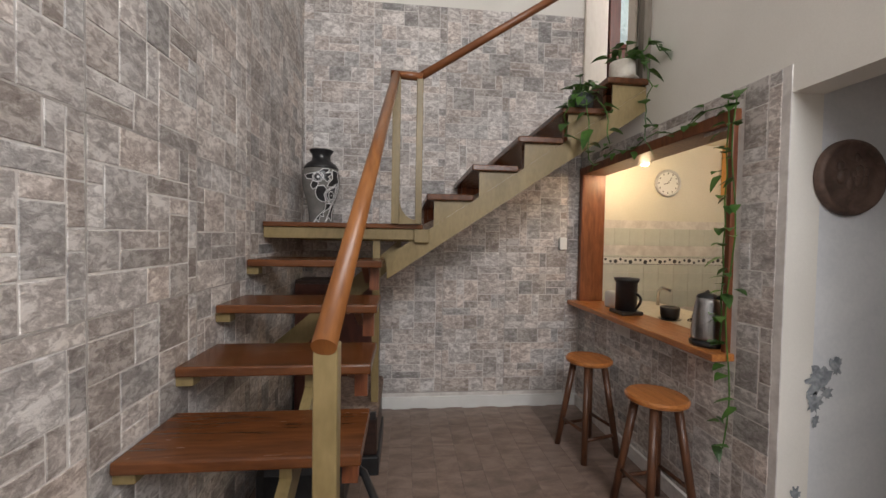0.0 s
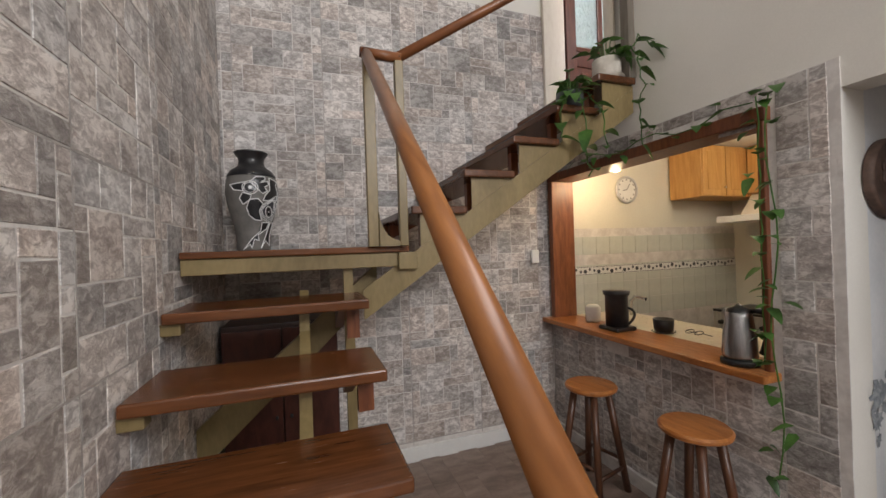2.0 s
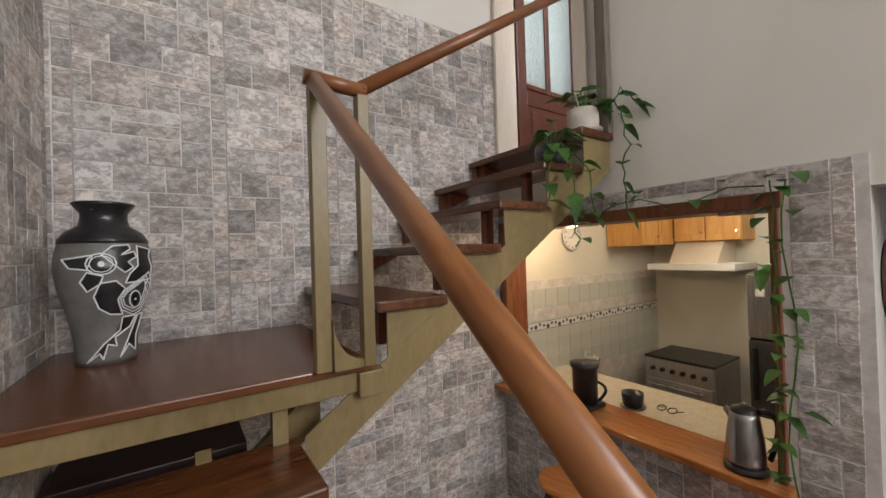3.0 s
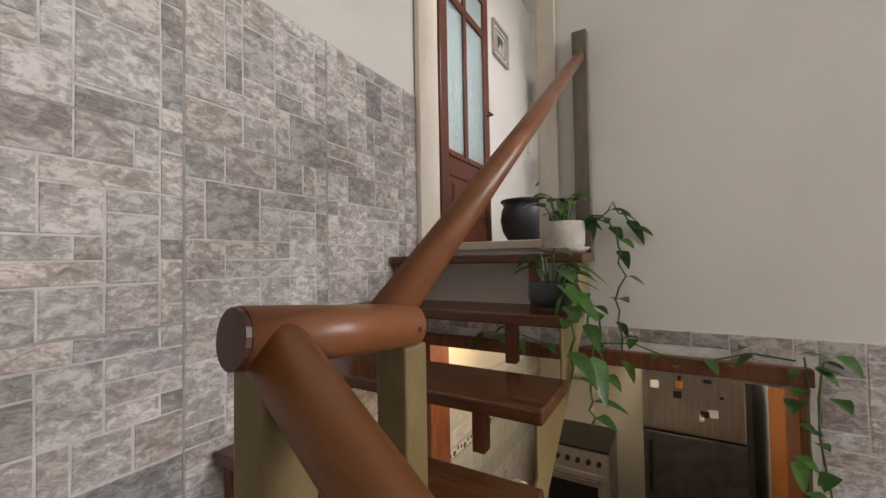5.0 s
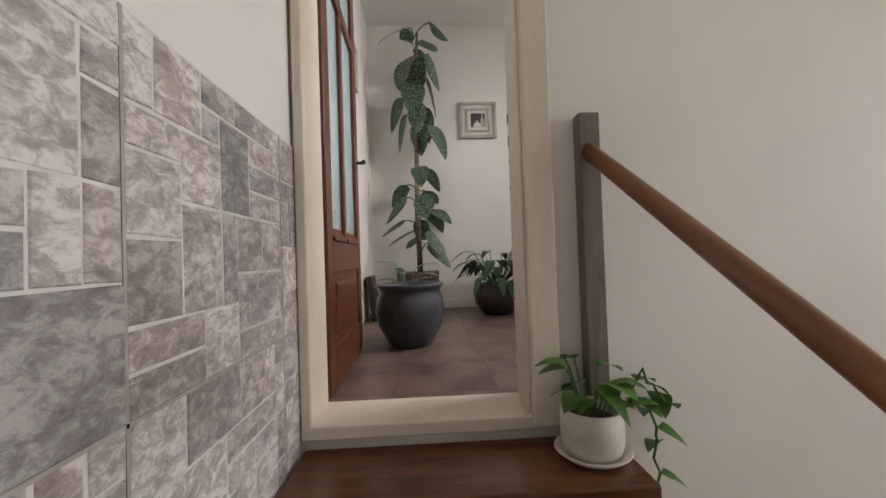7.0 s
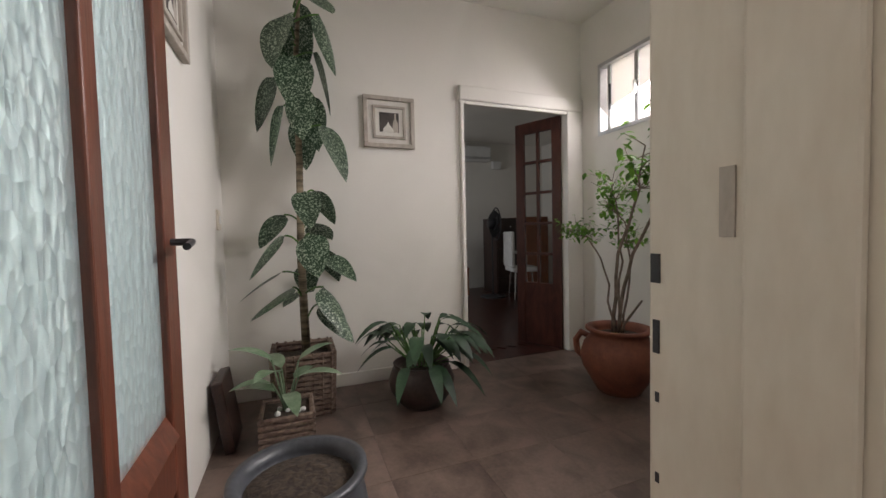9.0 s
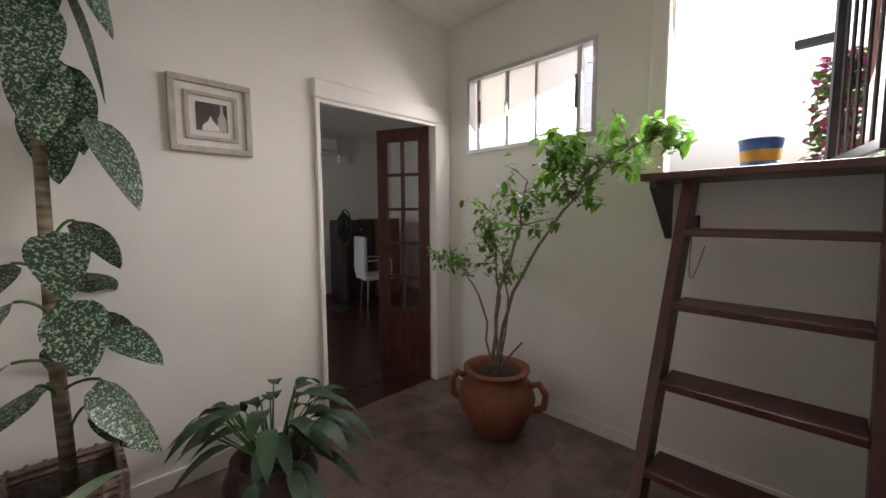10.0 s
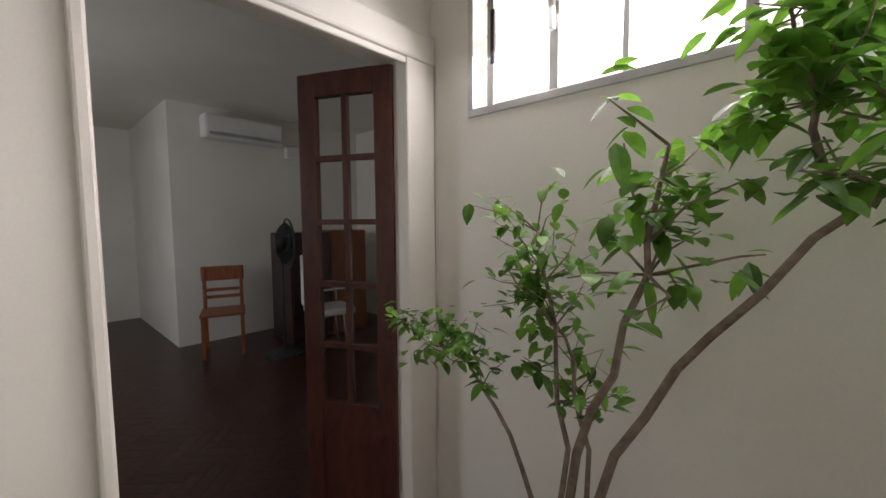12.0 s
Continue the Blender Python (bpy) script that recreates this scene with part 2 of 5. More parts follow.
for stop, place in zip(M_DIEFF.node_tree.nodes["Color Ramp"].color_ramp.elements, (0.69, 0.79)):
    stop.position = place
M_PALE = mat("pale_green_leaf", (0.10, 0.17, 0.09), (0.26, 0.34, 0.23), 9, 0.4, 0.08, vary=0.2)
M_CANE = mat("ringed_cane", (0.05, 0.04, 0.02), (0.3, 0.24, 0.16), 9, 0.7, 0.3, stretch=(0.3, 0.3, 3))
M_PFRAME = mat("limed_frame_wood", (0.36, 0.32, 0.27), (0.5, 0.45, 0.39), 8, 0.6, 0.15, stretch=(3, 3, 1))
M_MOUNT = mat("picture_mount", (0.66, 0.63, 0.58), (0.72, 0.7, 0.65), 8, 0.8, 0.02)
M_PRINT = mat("dark_print", (0.03, 0.025, 0.022), (0.1, 0.085, 0.075), 9, 0.5, 0.0)
M_ALU = mat("aluminium", (0.5, 0.5, 0.5), (0.62, 0.62, 0.62), 6, 0.35, 0.02, metal=0.7)
M_PARQ = mat("dark_parquet", (0.02, 0.006, 0.0045), (0.055, 0.016, 0.01), 6, 0.3, 0.06, stretch=(4, 4, 4), vary=0.3)
M_PLASTIC = mat("white_plastic", (0.7, 0.7, 0.68), (0.76, 0.76, 0.74), 6, 0.35, 0.01)
M_PLAQUE = mat("bronze_plaque", (0.05, 0.03, 0.022), (0.13, 0.08, 0.06), 14, 0.6, 0.6)
M_DRESS = mat("black_brown_wood", (0.02, 0.01, 0.008), (0.045, 0.022, 0.016), 6, 0.35, 0.05, stretch=(1, 8, 8))
M_CONC = mat("terrace_concrete", (0.4, 0.39, 0.37), (0.55, 0.54, 0.51), 3, 0.8, 0.2)
M_BUCKB, M_BUCKY = mat("blue_label", (0.03, 0.14, 0.4), (0.05, 0.2, 0.5), 6, 0.4, 0), mat("yellow_label", (0.6, 0.36, 0.04), (0.75, 0.45, 0.06), 6, 0.4, 0)
M_PINK = mat("pink_blossom", (0.5, 0.05, 0.22), (0.65, 0.12, 0.32), 6, 0.6, 0, vary=0.3)
M_GLASS = glass("clear_glass")
M_ORN = glass("patterned_glass", 0.35, (0.66, 0.78, 0.79), 0.6)
M_ORN.node_tree.nodes["Principled BSDF"].inputs["Transmission Weight"].default_value = 0.8
M_FROST = glass("frosted_glass", 0.5)
M_LAMP = glow("lamp_glass", (1.0, 0.8, 0.5), 14)
M_POST = mat("weathered_grey_wood", (0.13, 0.11, 0.085), (0.2, 0.17, 0.135), 6, 0.6, 0.1, stretch=(4, 4, 0.6), fine=20)
M_CLOTH = mat("white_cloth", (0.6, 0.59, 0.57), (0.7, 0.69, 0.67), 9, 0.9, 0.2)
M_WOOD2 = mat("warm_chair_wood", (0.16, 0.05, 0.018), (0.28, 0.095, 0.035), 6, 0.4, 0.06, stretch=(6, 6, 1))


def translucent(m, share):
    """Lets part of the light through a leaf."""
    n, l = m.node_tree.nodes, m.node_tree.links
    b, o = n["Principled BSDF"], n["Material Output"]
    col = b.inputs["Base Color"].links[0].from_socket
    t, mixer = n.new("ShaderNodeBsdfTranslucent"), n.new("ShaderNodeMixShader")
    l.new(col, t.inputs[0])
    mixer.inputs[0].default_value = share
    l.new(b.outputs[0], mixer.inputs[1]); l.new(t.outputs[0], mixer.inputs[2]); l.new(mixer.outputs[0], o.inputs[0])


for m_leaf, share in ((M_FICUS, 0.5), (M_LEAF, 0.3), (M_DIEFF, 0.15), (M_PALE, 0.2), (M_PINK, 0.4)):
    translucent(m_leaf, share)


# ---- mesh helpers ----
def mesh_object(name, bm, material, smooth=False):
    bmesh.ops.recalc_face_normals(bm, faces=bm.faces)
    me = bpy.data.meshes.new(name)
    bm.to_mesh(me)
    bm.free()
    me.materials.append(material)
    if smooth:
        for p in me.polygons:
            p.use_smooth = len(p.vertices) <= 4
    return new(name, me)


def part(name, bm, material, parent, label="", smooth=False):
    ob = mesh_object(name, bm, material, smooth)
    ob.parent = parent
    return tagged(ob, label)


def empty(name, at, label, category, group=""):
    ob = new(name)
    ob.location = at
    return tagged(ob, label, category, group)


def structure(name, bm, material, label):
    return tagged(mesh_object(name, bm, material), label, "", "", "structure")


def box(bm, x0, x1, y0, y1, z0, z1, bevel=0.0):
    m = Matrix.Translation(((x0 + x1) / 2, (y0 + y1) / 2, (z0 + z1) / 2)) @ Matrix.Diagonal((abs(x1 - x0), abs(y1 - y0), abs(z1 - z0), 1))
    r = bmesh.ops.create_cube(bm, size=1, matrix=m)
    if bevel:
        es = {e for v in r["verts"] for e in v.link_edges}
        bmesh.ops.bevel(bm, geom=list(es), offset=bevel, segments=2, affect="EDGES", profile=0.5)
    return bm


def bx(*a, bevel=0.0):
    return box(bmesh.new(), *a, bevel=bevel)


def prism(pts, axis, a, b):
    """A flat outline pushed out along an axis from a to b."""
    bm = bmesh.new()
    put = {"x": lambda p, c: (c, p[0], p[1]), "y": lambda p, c: (p[0], c, p[1]), "z": lambda p, c: (p[0], p[1], c)}[axis]
    lo, hi = [bm.verts.new(put(p, a)) for p in pts], [bm.verts.new(put(p, b)) for p in pts]
    bm.faces.new(lo), bm.faces.new(hi)
    for i in range(len(pts)):
        j = (i + 1) % len(pts)
        bm.faces.new((lo[i], lo[j], hi[j], hi[i]))
    return bm


def lathe(profile, seg=32, bm=None, at=(0, 0, 0)):
    """Profile of (radius, height) pairs turned round z."""
    bm = bm or bmesh.new()
    rings = []
    for r, z in profile:
        if r < 1e-5:
            rings.append([bm.verts.new((at[0], at[1], at[2] + z))])
        else:
            rings.append([bm.verts.new((at[0] + r * math.cos(2 * math.pi * i / seg), at[1] + r * math.sin(2 * math.pi * i / seg), at[2] + z)) for i in range(seg)])
    for a, b in zip(rings, rings[1:]):
        for i in range(seg):
            j = (i + 1) % seg
            vs = [a[i % len(a)], a[j % len(a)], b[j % len(b)], b[i % len(b)]]
            vs = list(dict.fromkeys(vs))
            if len(vs) > 2:
                bm.faces.new(vs)
    return bm


def tube(pts, radii, seg=8, bm=None, cap=True):
    bm = bm or bmesh.new()
    pts = [Vector(p) for p in pts]
    if not isinstance(radii, (list, tuple)):
        radii = [radii] * len(pts)
    rings, side = [], None
    for i, p in enumerate(pts):
        d = (pts[min(i + 1, len(pts) - 1)] - pts[max(i - 1, 0)]).normalized()
        side = d.orthogonal().normalized() if side is None else (side - d * side.dot(d)).normalized()
        up = d.cross(side)
        rings.append([bm.verts.new(p + radii[i] * (math.cos(2 * math.pi * k / seg) * side + math.sin(2 * math.pi * k / seg) * up)) for k in range(seg)])
    for a, b in zip(rings, rings[1:]):
        for k in range(seg):
            bm.faces.new((a[k], a[(k + 1) % seg], b[(k + 1) % seg], b[k]))
    if cap:
        bm.faces.new(rings[0]), bm.faces.new(rings[-1])
    return bm


def curve3(p0, p1, p2, n=8):
    p0, p1, p2 = Vector(p0), Vector(p1), Vector(p2)
    return [p0 * (1 - t) ** 2 + p1 * 2 * t * (1 - t) + p2 * t * t for t in (i / n for i in range(n + 1))]


def leaf(bm, base, way, length, width, droop=0.3, fold=0.15, n=6, tipped=0.55, twist=0.0):
    """A blade with a midrib fold that arches along its length."""
    base, way = Vector(base), Vector(way).normalized()
    side = way.cross(Vector((0, 0, 1)))
    side = side.normalized() if side.length > 0.05 else Vector((1, 0, 0))
    side = Matrix.Rotation(twist, 3, way) @ side
    up = side.cross(way)
    rows = []
    for i in range(n + 1):
        t = i / n
        w = width * 0.5 * (math.sin(math.pi * min(1, t ** tipped)) ** 0.7 if 0 < t < 1 else 0)
        c = base + way * (length * t) - Vector((0, 0, 1)) * (droop * length * t * t)
        if w < 1e-4:
            rows.append([bm.verts.new(c)])
        else:
            rows.append([bm.verts.new(c - side * w + up * fold * w), bm.verts.new(c), bm.verts.new(c + side * w + up * fold * w)])
    for a, b in zip(rows, rows[1:]):
        if len(a) == 1 and len(b) == 3:
            bm.faces.new((a[0], b[0], b[1])), bm.faces.new((a[0], b[1], b[2]))
        elif len(b) == 1 and len(a) == 3:
            bm.faces.new((a[0], a[1], b[0])), bm.faces.new((a[1], a[2], b[0]))
        elif len(a) == 3:
            bm.faces.new((a[0], a[1], b[1], b[0])), bm.faces.new((a[1], a[2], b[2], b[1]))
    return bm


# ---- large structure ----
NORTH, WEST, PART = 3.42, -0.872, 1.612
VF, VN, VE, VS, VC = 2.655, 3.52, 4.2, 0.74, 5.47
TOP = 5.9

bm = bx(-1.05, 1.60, NORTH, 3.62, -0.2, TOP)
structure("wall_north", bm, M_WHITE, "white painted stairwell wall above stone cladding")
bm = bx(-1.05, WEST, -3.6, NORTH, -0.2, TOP)
structure("wall_west", bm, M_WHITE, "stairwell side wall clad in stone tiles")

bm = bmesh.new()
P0, P1 = PART, 1.76
box(bm, P0, P1, 1.49, 3.38, -0.2, 0.93)
box(bm, P0, P1, 1.49, 1.77, 0.93, 2.14)
box(bm, P0, P1, 3.38, 3.62, -0.2, 2.14)
box(bm, P0, P1, 0.25, 3.62, 2.14, 2.62)
box(bm, P0, P1, -0.4, 0.25, -0.2, 2.62)
box(bm, P0, P1, -0.4, 2.65, 2.62, TOP)
box(bm, P0, P1, 3.394, 3.62, 2.62, TOP)
box(bm, P0, P1, 2.65, 3.394, 4.80, TOP)
structure("wall_partition", bm, M_WHITE, "white painted partition with kitchen hatch and upper doorway")
structure("wall_passage", bx(1.76, 3.84, 1.49, 1.60, -0.2, 2.42), M_PASSAGE, "chalky white painted passage wall with chipped plaster")
bm = bx(2.9, 3.0, -0.4, 1.49, -0.2, 2.42)
structure("wall_hall", bm, M_PASSAGE, "plain white wall closing the hall")
structure("wall_hall_south", bx(1.612, 3.0, -0.5, -0.4, -0.2, 2.42), M_WHITE, "plain white wall closing the hall")
structure("ceiling_hall", bx(1.76, 2.9, -0.4, 1.49, 2.26, 2.42), M_WHITE, "plain white low ceiling over the passage")
# living room shell behind the start of the walk; its window openings are assumed, unseen
bm = bmesh.new()
box(bm, -1.05, -0.75, -3.7, -3.6, -0.2, TOP)
box(bm, -0.75, 1.55, -3.7, -3.6, -0.2, 2.0)
box(bm, -0.75, 1.55, -3.7, -3.6, 4.6, TOP)
box(bm, 1.55, 1.76, -3.7, -3.6, -0.2, TOP)
structure("wall_south", bm, M_WHITE, "unseen white living room wall with an assumed tall window opening")
# unseen east wall; its opening is added to hold the side fill
bm = bmesh.new()
box(bm, PART, 1.72, -0.75, -0.5, -0.2, TOP)
box(bm, PART, 1.72, -3.6, -2.65, -0.2, TOP)
box(bm, PART, 1.72, -2.65, -0.75, -0.2, 2.25)
box(bm, PART, 1.72, -2.65, -0.75, 4.5, TOP)
structure("wall_east", bm, M_WHITE, "unseen white wall with an opening added for the side fill")
structure("ceiling_living", bx(-1.05, 1.76, -3.7, 3.62, TOP, TOP + 0.1), M_WHITE, "plain white high ceiling")

# kitchen shell
structure("wall_kitchen_north", bx(1.76, 3.94, 3.40, 3.51, -0.2, 2.42), M_KWALL, "warm cream painted kitchen wall")
structure("wall_kitchen_east", bx(3.84, 3.94, 1.60, 3.40, -0.2, 2.42), M_KWALL, "warm cream painted kitchen wall")
structure("ceiling_kitchen", bx(1.76, 3.94, 1.60, 3.51, 2.42, 2.5), M_KWALL, "cream kitchen ceiling")

# vestibule shell
structure("wall_vestibule_north", bx(1.76, 4.36, VN, 3.65, 2.5, TOP), M_WHITE, "cool white vestibule wall")
bm = bmesh.new()
box(bm, VE, 4.34, -0.0, 0.90, 2.5, TOP)
box(bm, VE, 4.34, 1.865, VN, 2.5, TOP)
box(bm, VE, 4.34, 0.90, 1.865, 4.735, TOP)
structure("wall_vestibule_east", bm, M_WHITE, "white wall with bedroom doorway")
bm = bmesh.new()
WX0, WX1, WZ0, WZ1 = 2.98, 3.99, 4.47, 5.045
DX0, DX1, DZ0 = 1.80, 2.615, 4.195
box(bm, DX1, WX0, 0.62, VS, 2.5, TOP)
box(bm, WX1, VE, 0.62, VS, 2.5, TOP)
box(bm, WX0, WX1, 0.62, VS, 2.5, WZ0)
box(bm, WX0, WX1, 0.62, VS, WZ1, TOP)
box(bm, 1.76, DX1, 0.62, VS, 2.5, DZ0)
box(bm, DX0, DX1, 0.62, VS, 5.42, TOP)
box(bm, 1.76, DX0, 0.62, VS, DZ0, TOP)
structure("wall_vestibule_south", bm, M_WHITE, "white wall with sliding window and terrace opening")
structure("wall_vestibule_west", bx(1.762, 1.785, VS, 2.60, VF, VC), M_TEXT, "grey-white combed plaster wall")
structure("wall_terrace", bx(1.762, 1.785, -0.4, 0.618, 4.15, TOP), M_TEXT, "grey-white combed plaster wall on terrace")
structure("ceiling_vestibule", bx(1.76, 4.2, VS, VN, VC, VC + 0.1), M_WHITE, "white vestibule ceiling")

# bedroom shell
bm = bmesh.new()
box(bm, 8.1, 8.2, -1.7, 0.85, 2.5, TOP)
box(bm, 8.2, 10.3, 0.75, 0.85, 2.5, TOP)
box(bm, 10.2, 10.3, 0.85, 3.6, 2.5, TOP)
# unseen north wall, with an opening added round the fill lamp
box(bm, 4.34, 6.0, 3.6, 3.7, 2.5, TOP)
box(bm, 7.2, 10.2, 3.6, 3.7, 2.5, TOP)
box(bm, 6.0, 7.2, 3.6, 3.7, 2.5, 3.7)
box(bm, 6.0, 7.2, 3.6, 3.7, 4.9, TOP)
box(bm, 4.34, 8.1, -1.7, -1.6, 2.5, TOP)
box(bm, 4.25, 4.34, -1.7, -0.0, 2.5, TOP)
structure("wall_bedroom", bm, M_WHITE, "white bedroom walls")
structure("ceiling_bedroom", bx(4.34, 10.2, -1.6, 3.6, 5.4, 5.5), M_WHITE, "white bedroom ceiling")

# floors: slabs here, their pieces at the end
floor_low = structure("floor", bx(-1.05, 3.94, -3.7, 3.62, -0.25, -0.012), M_GROUTF, "taupe plank-like tiled living room floor")
floor_up = structure("floor_vestibule", bx(1.765, 4.34, 0.62, VN, 2.5, VF - 0.008), M_GROUTV, "brown stoneware tiled vestibule floor")
floor_bed = structure("floor_bedroom", bx(4.345, 10.3, -1.7, 3.7, 2.5, VF - 0.006), M_PARQ, "dark herringbone parquet bedroom floor")
bm = bx(1.77, 4.25, -120, 0.615, 4.0, 4.15)
box(bm, 4.25, 80, -120, -1.75, 4.0, 4.15)
box(bm, -80, 1.77, -120, -3.75, 4.0, 4.15)
structure("ground", bm, M_CONC, "pale concrete terrace ground")

# skirting and frames
structure("baseboard", bx(-0.86, 1.60, 3.385, 3.405, -0.012, 0.10, bevel=0.004), M_PLASTIC, "white skirting board along stone wall")
structure("baseboard_hatch", bx(1.575, 1.598, 1.5, 3.38, -0.012, 0.09, bevel=0.004), M_MORTAR, "grey skirting along hatch wall")
structure("baseboard_vestibule", bx(4.18, 4.198, 1.96, 3.5, VF, VF + 0.09, bevel=0.004), M_WHITE, "white skirting of vestibule")
structure("baseboard_vestibule_south", bx(1.80, 4.2, 0.742, 0.752, VF, VF + 0.08, bevel=0.003), M_WHITE, "white skirting of vestibule")
bm = bmesh.new()
box(bm, 1.585, 1.797, 3.376, 3.41, 2.645, 4.74, bevel=0.006)
box(bm, 1.585, 1.797, 2.648, 2.692, 2.645, 4.74, bevel=0.006)
box(bm, 1.585, 1.797, 2.648, 3.41, 4.74, 4.80, bevel=0.006)
box(bm, 1.585, 1.797, 2.648, 3.41, 2.612, 2.657, bevel=0.006)
door1 = structure("door_frame", bm, M_CREAM, "cream painted metal door frame with raised sill")
bm = bmesh.new()
box(bm, 4.175, 4.30, 1.862, 1.895, VF, 4.83, bevel=0.008)
box(bm, 4.175, 4.30, 0.745, 0.905, VF, 4.735, bevel=0.008)
box(bm, 4.165, 4.33, 0.745, 1.905, 4.715, 4.83, bevel=0.012)
box(bm, 4.178, 4.20, 1.85, 1.90, 4.69, 4.716, bevel=0.003)
box(bm, 4.178, 4.20, 0.905, 1.85, 4.69, 4.716, bevel=0.006)
structure("door_frame_bedroom", bm, M_WHITE, "white moulded architrave of bedroom doorway")
structure("threshold", bx(4.238, 4.36, 0.905, 1.862, VF - 0.006, VF + 0.003), M_PARQ, "dark wooden threshold of bedroom doorway")
bm = bmesh.new()
box(bm, 2.60, 2.69, 0.735, 0.76, DZ0 - 0.0, 5.42, bevel=0.01)
structure("trim_terrace", bm, M_WHITE, "white moulded trim beside terrace opening")

# hatch lining
bm = bx(1.575, 1.79, 3.33, 3.385, 0.955, 2.14, bevel=0.004)
hatch = structure("hatch_frame", bm, M_WOOD2, "varnished honey wood lining of kitchen hatch")
part("lintel", bx(1.57, 1.79, 1.73, 3.385, 2.09, 2.155, bevel=0.006), M_UPR, hatch, "dark wood beam")
part("jamb", bx(1.58, 1.79, 1.745, 1.775, 0.955, 2.10, bevel=0.004), M_UPR, hatch)
tagged(mesh_object("hatch_ledge", bx(1.49, 1.80, 1.72, 3.40, 0.925, 0.962, bevel=0.006), M_ORANGE), "orange varnished wooden breakfast ledge in hatch", "ledge")

# ---- stairs ----
stairs = empty("staircase", (0, 0, 0), "open-riser wooden stair with olive painted stringers", "staircase")
T1 = [(0.58 - 0.32 * 2, 0.12), (0.58 - 0.32, 0.30), (0.58, 0.48), (0.895, 0.66), (1.205, 0.825), (1.53, 1.0), (1.845, 1.18), (2.195, 1.37)]
for y, z in T1:
    t = part("tread", bx(-0.852, -0.125, y, y + 0.335, z - 0.04, z, bevel=0.007), M_TREAD, stairs)
    part("bracket", bx(-0.865, -0.80, y + 0.03, y + 0.09, z - 0.085, z - 0.041, bevel=0.004), M_KHAKI, stairs)
    part("upright", bx(-0.205, -0.15, y + 0.15, y + 0.19, z - 0.185 if z > 0.2 else -0.01, z - 0.041), M_UPR, stairs)
    part("riser_plate", prism([(y + 0.06, z - 0.041), (y + 0.30, z - 0.041), (y + 0.30, z - 0.16)], "x", -0.245, -0.21), M_UPR, stairs)
LZ = 1.588
part("landing_board", bx(-0.858, 0.115, 2.445, 3.40, LZ - 0.03, LZ, bevel=0.006), M_TREAD, stairs)
part("landing_fascia", bx(-0.858, 0.10, 2.462, 2.50, LZ - 0.10, LZ - 0.031, bevel=0.004), M_KHAKI, stairs)
part("landing_fascia_end", bx(0.06, 0.155, 2.44, 2.52, LZ - 0.115, LZ - 0.032, bevel=0.004), M_KHAKI, stairs)
part("landing_beam", bx(-0.858, 0.09, 3.30, 3.38, LZ - 0.12, LZ - 0.031), M_KHAKI, stairs)
T2 = [(0.135, 1.785), (0.425, 1.98), (0.722, 2.173), (1.012, 2.375), (1.312, 2.585)]
for i, (x, z) in enumerate(T2):
    x1 = x + 0.30 if i < 4 else 1.598
    part("tread", bx(x, x1, 2.45, 3.402, z - 0.04, z, bevel=0.007), M_TREAD2, stairs)
    part("upright", bx(x + 0.10, x + 0.145, 2.66, 2.70, z - 0.20, z - 0.041), M_UPR, stairs)
    part("upright", bx(x + 0.06, x + 0.10, 3.30, 3.36, z - 0.12, z - 0.041), M_UPR, stairs)
    part("riser_plate", prism([(x + 0.03, z - 0.041), (x + 0.28, z - 0.041), (x + 0.03, z - 0.16)], "y", 3.36, 3.395), M_UPR, stairs)
# saw-tooth stringers
def band2(x):
    return 1.235 + (x + 0.11) * 0.6696


def band1(y):
    return 0.0 + (y - 0.25) * 0.555


def saw_tooth(a, b, top, edge, axis, c0, c1):
    """The filling between a sloping band's upper edge and the flat underside of a tread."""
    slope = (edge(b) - edge(a)) / (b - a)
    end = min(b, a + (top - edge(a)) / slope)
    pts = [(a, edge(a)), (end, edge(end)), (a, top)] if end < b else [(a, edge(a)), (b, edge(b)), (b, top), (a, top)]
    return prism(pts, axis, c0, c1)


pieces = [prism([(-0.11, 1.235), (1.60, band2(1.60)), (1.60, band2(1.60) + 0.147), (-0.11, 1.382)], "y", 2.480, 2.486)]
for i, (x, z) in enumerate(T2):
    a = x + 0.05
    b = T2[i + 1][0] + 0.05 if i < 4 else 1.60
    pieces.append(saw_tooth(a, b, z - 0.041, lambda q: band2(q) + 0.148, "y", 2.480, 2.486))
part("stringer", pieces[0], M_KHAKI, stairs)
for p in pieces[1:]:
    part("tread_support", p, M_KHAKI, stairs)
pieces = [prism([(0.25, 0.0), (2.56, band1(2.56)), (2.56, band1(2.56) + 0.11), (0.05, 0.0)], "x", -0.40, -0.36)]
for i, (y, z) in enumerate(T1):
    a = y + 0.10
    b = T1[i + 1][0] + 0.10 if i < 7 else 2.56
    if a > 0.1:
        pieces.append(saw_tooth(a, b, z - 0.041, lambda q: band1(q) + 0.111, "x", -0.40, -0.36))
part("stringer", pieces[0], M_KHAKI, stairs)
for p in pieces[1:]:
    part("tread_support", p, M_KHAKI, stairs)
part("support_post", bx(-0.20, -0.155, 2.50, 2.54, -0.01, 1.5), M_KHAKI, stairs)
part("diagonal_brace", prism([(-0.86, 0.78), (-0.86, 0.58), (-0.02, 1.36), (-0.02, 1.5)], "y", 2.62, 2.66), M_KHAKI, stairs)

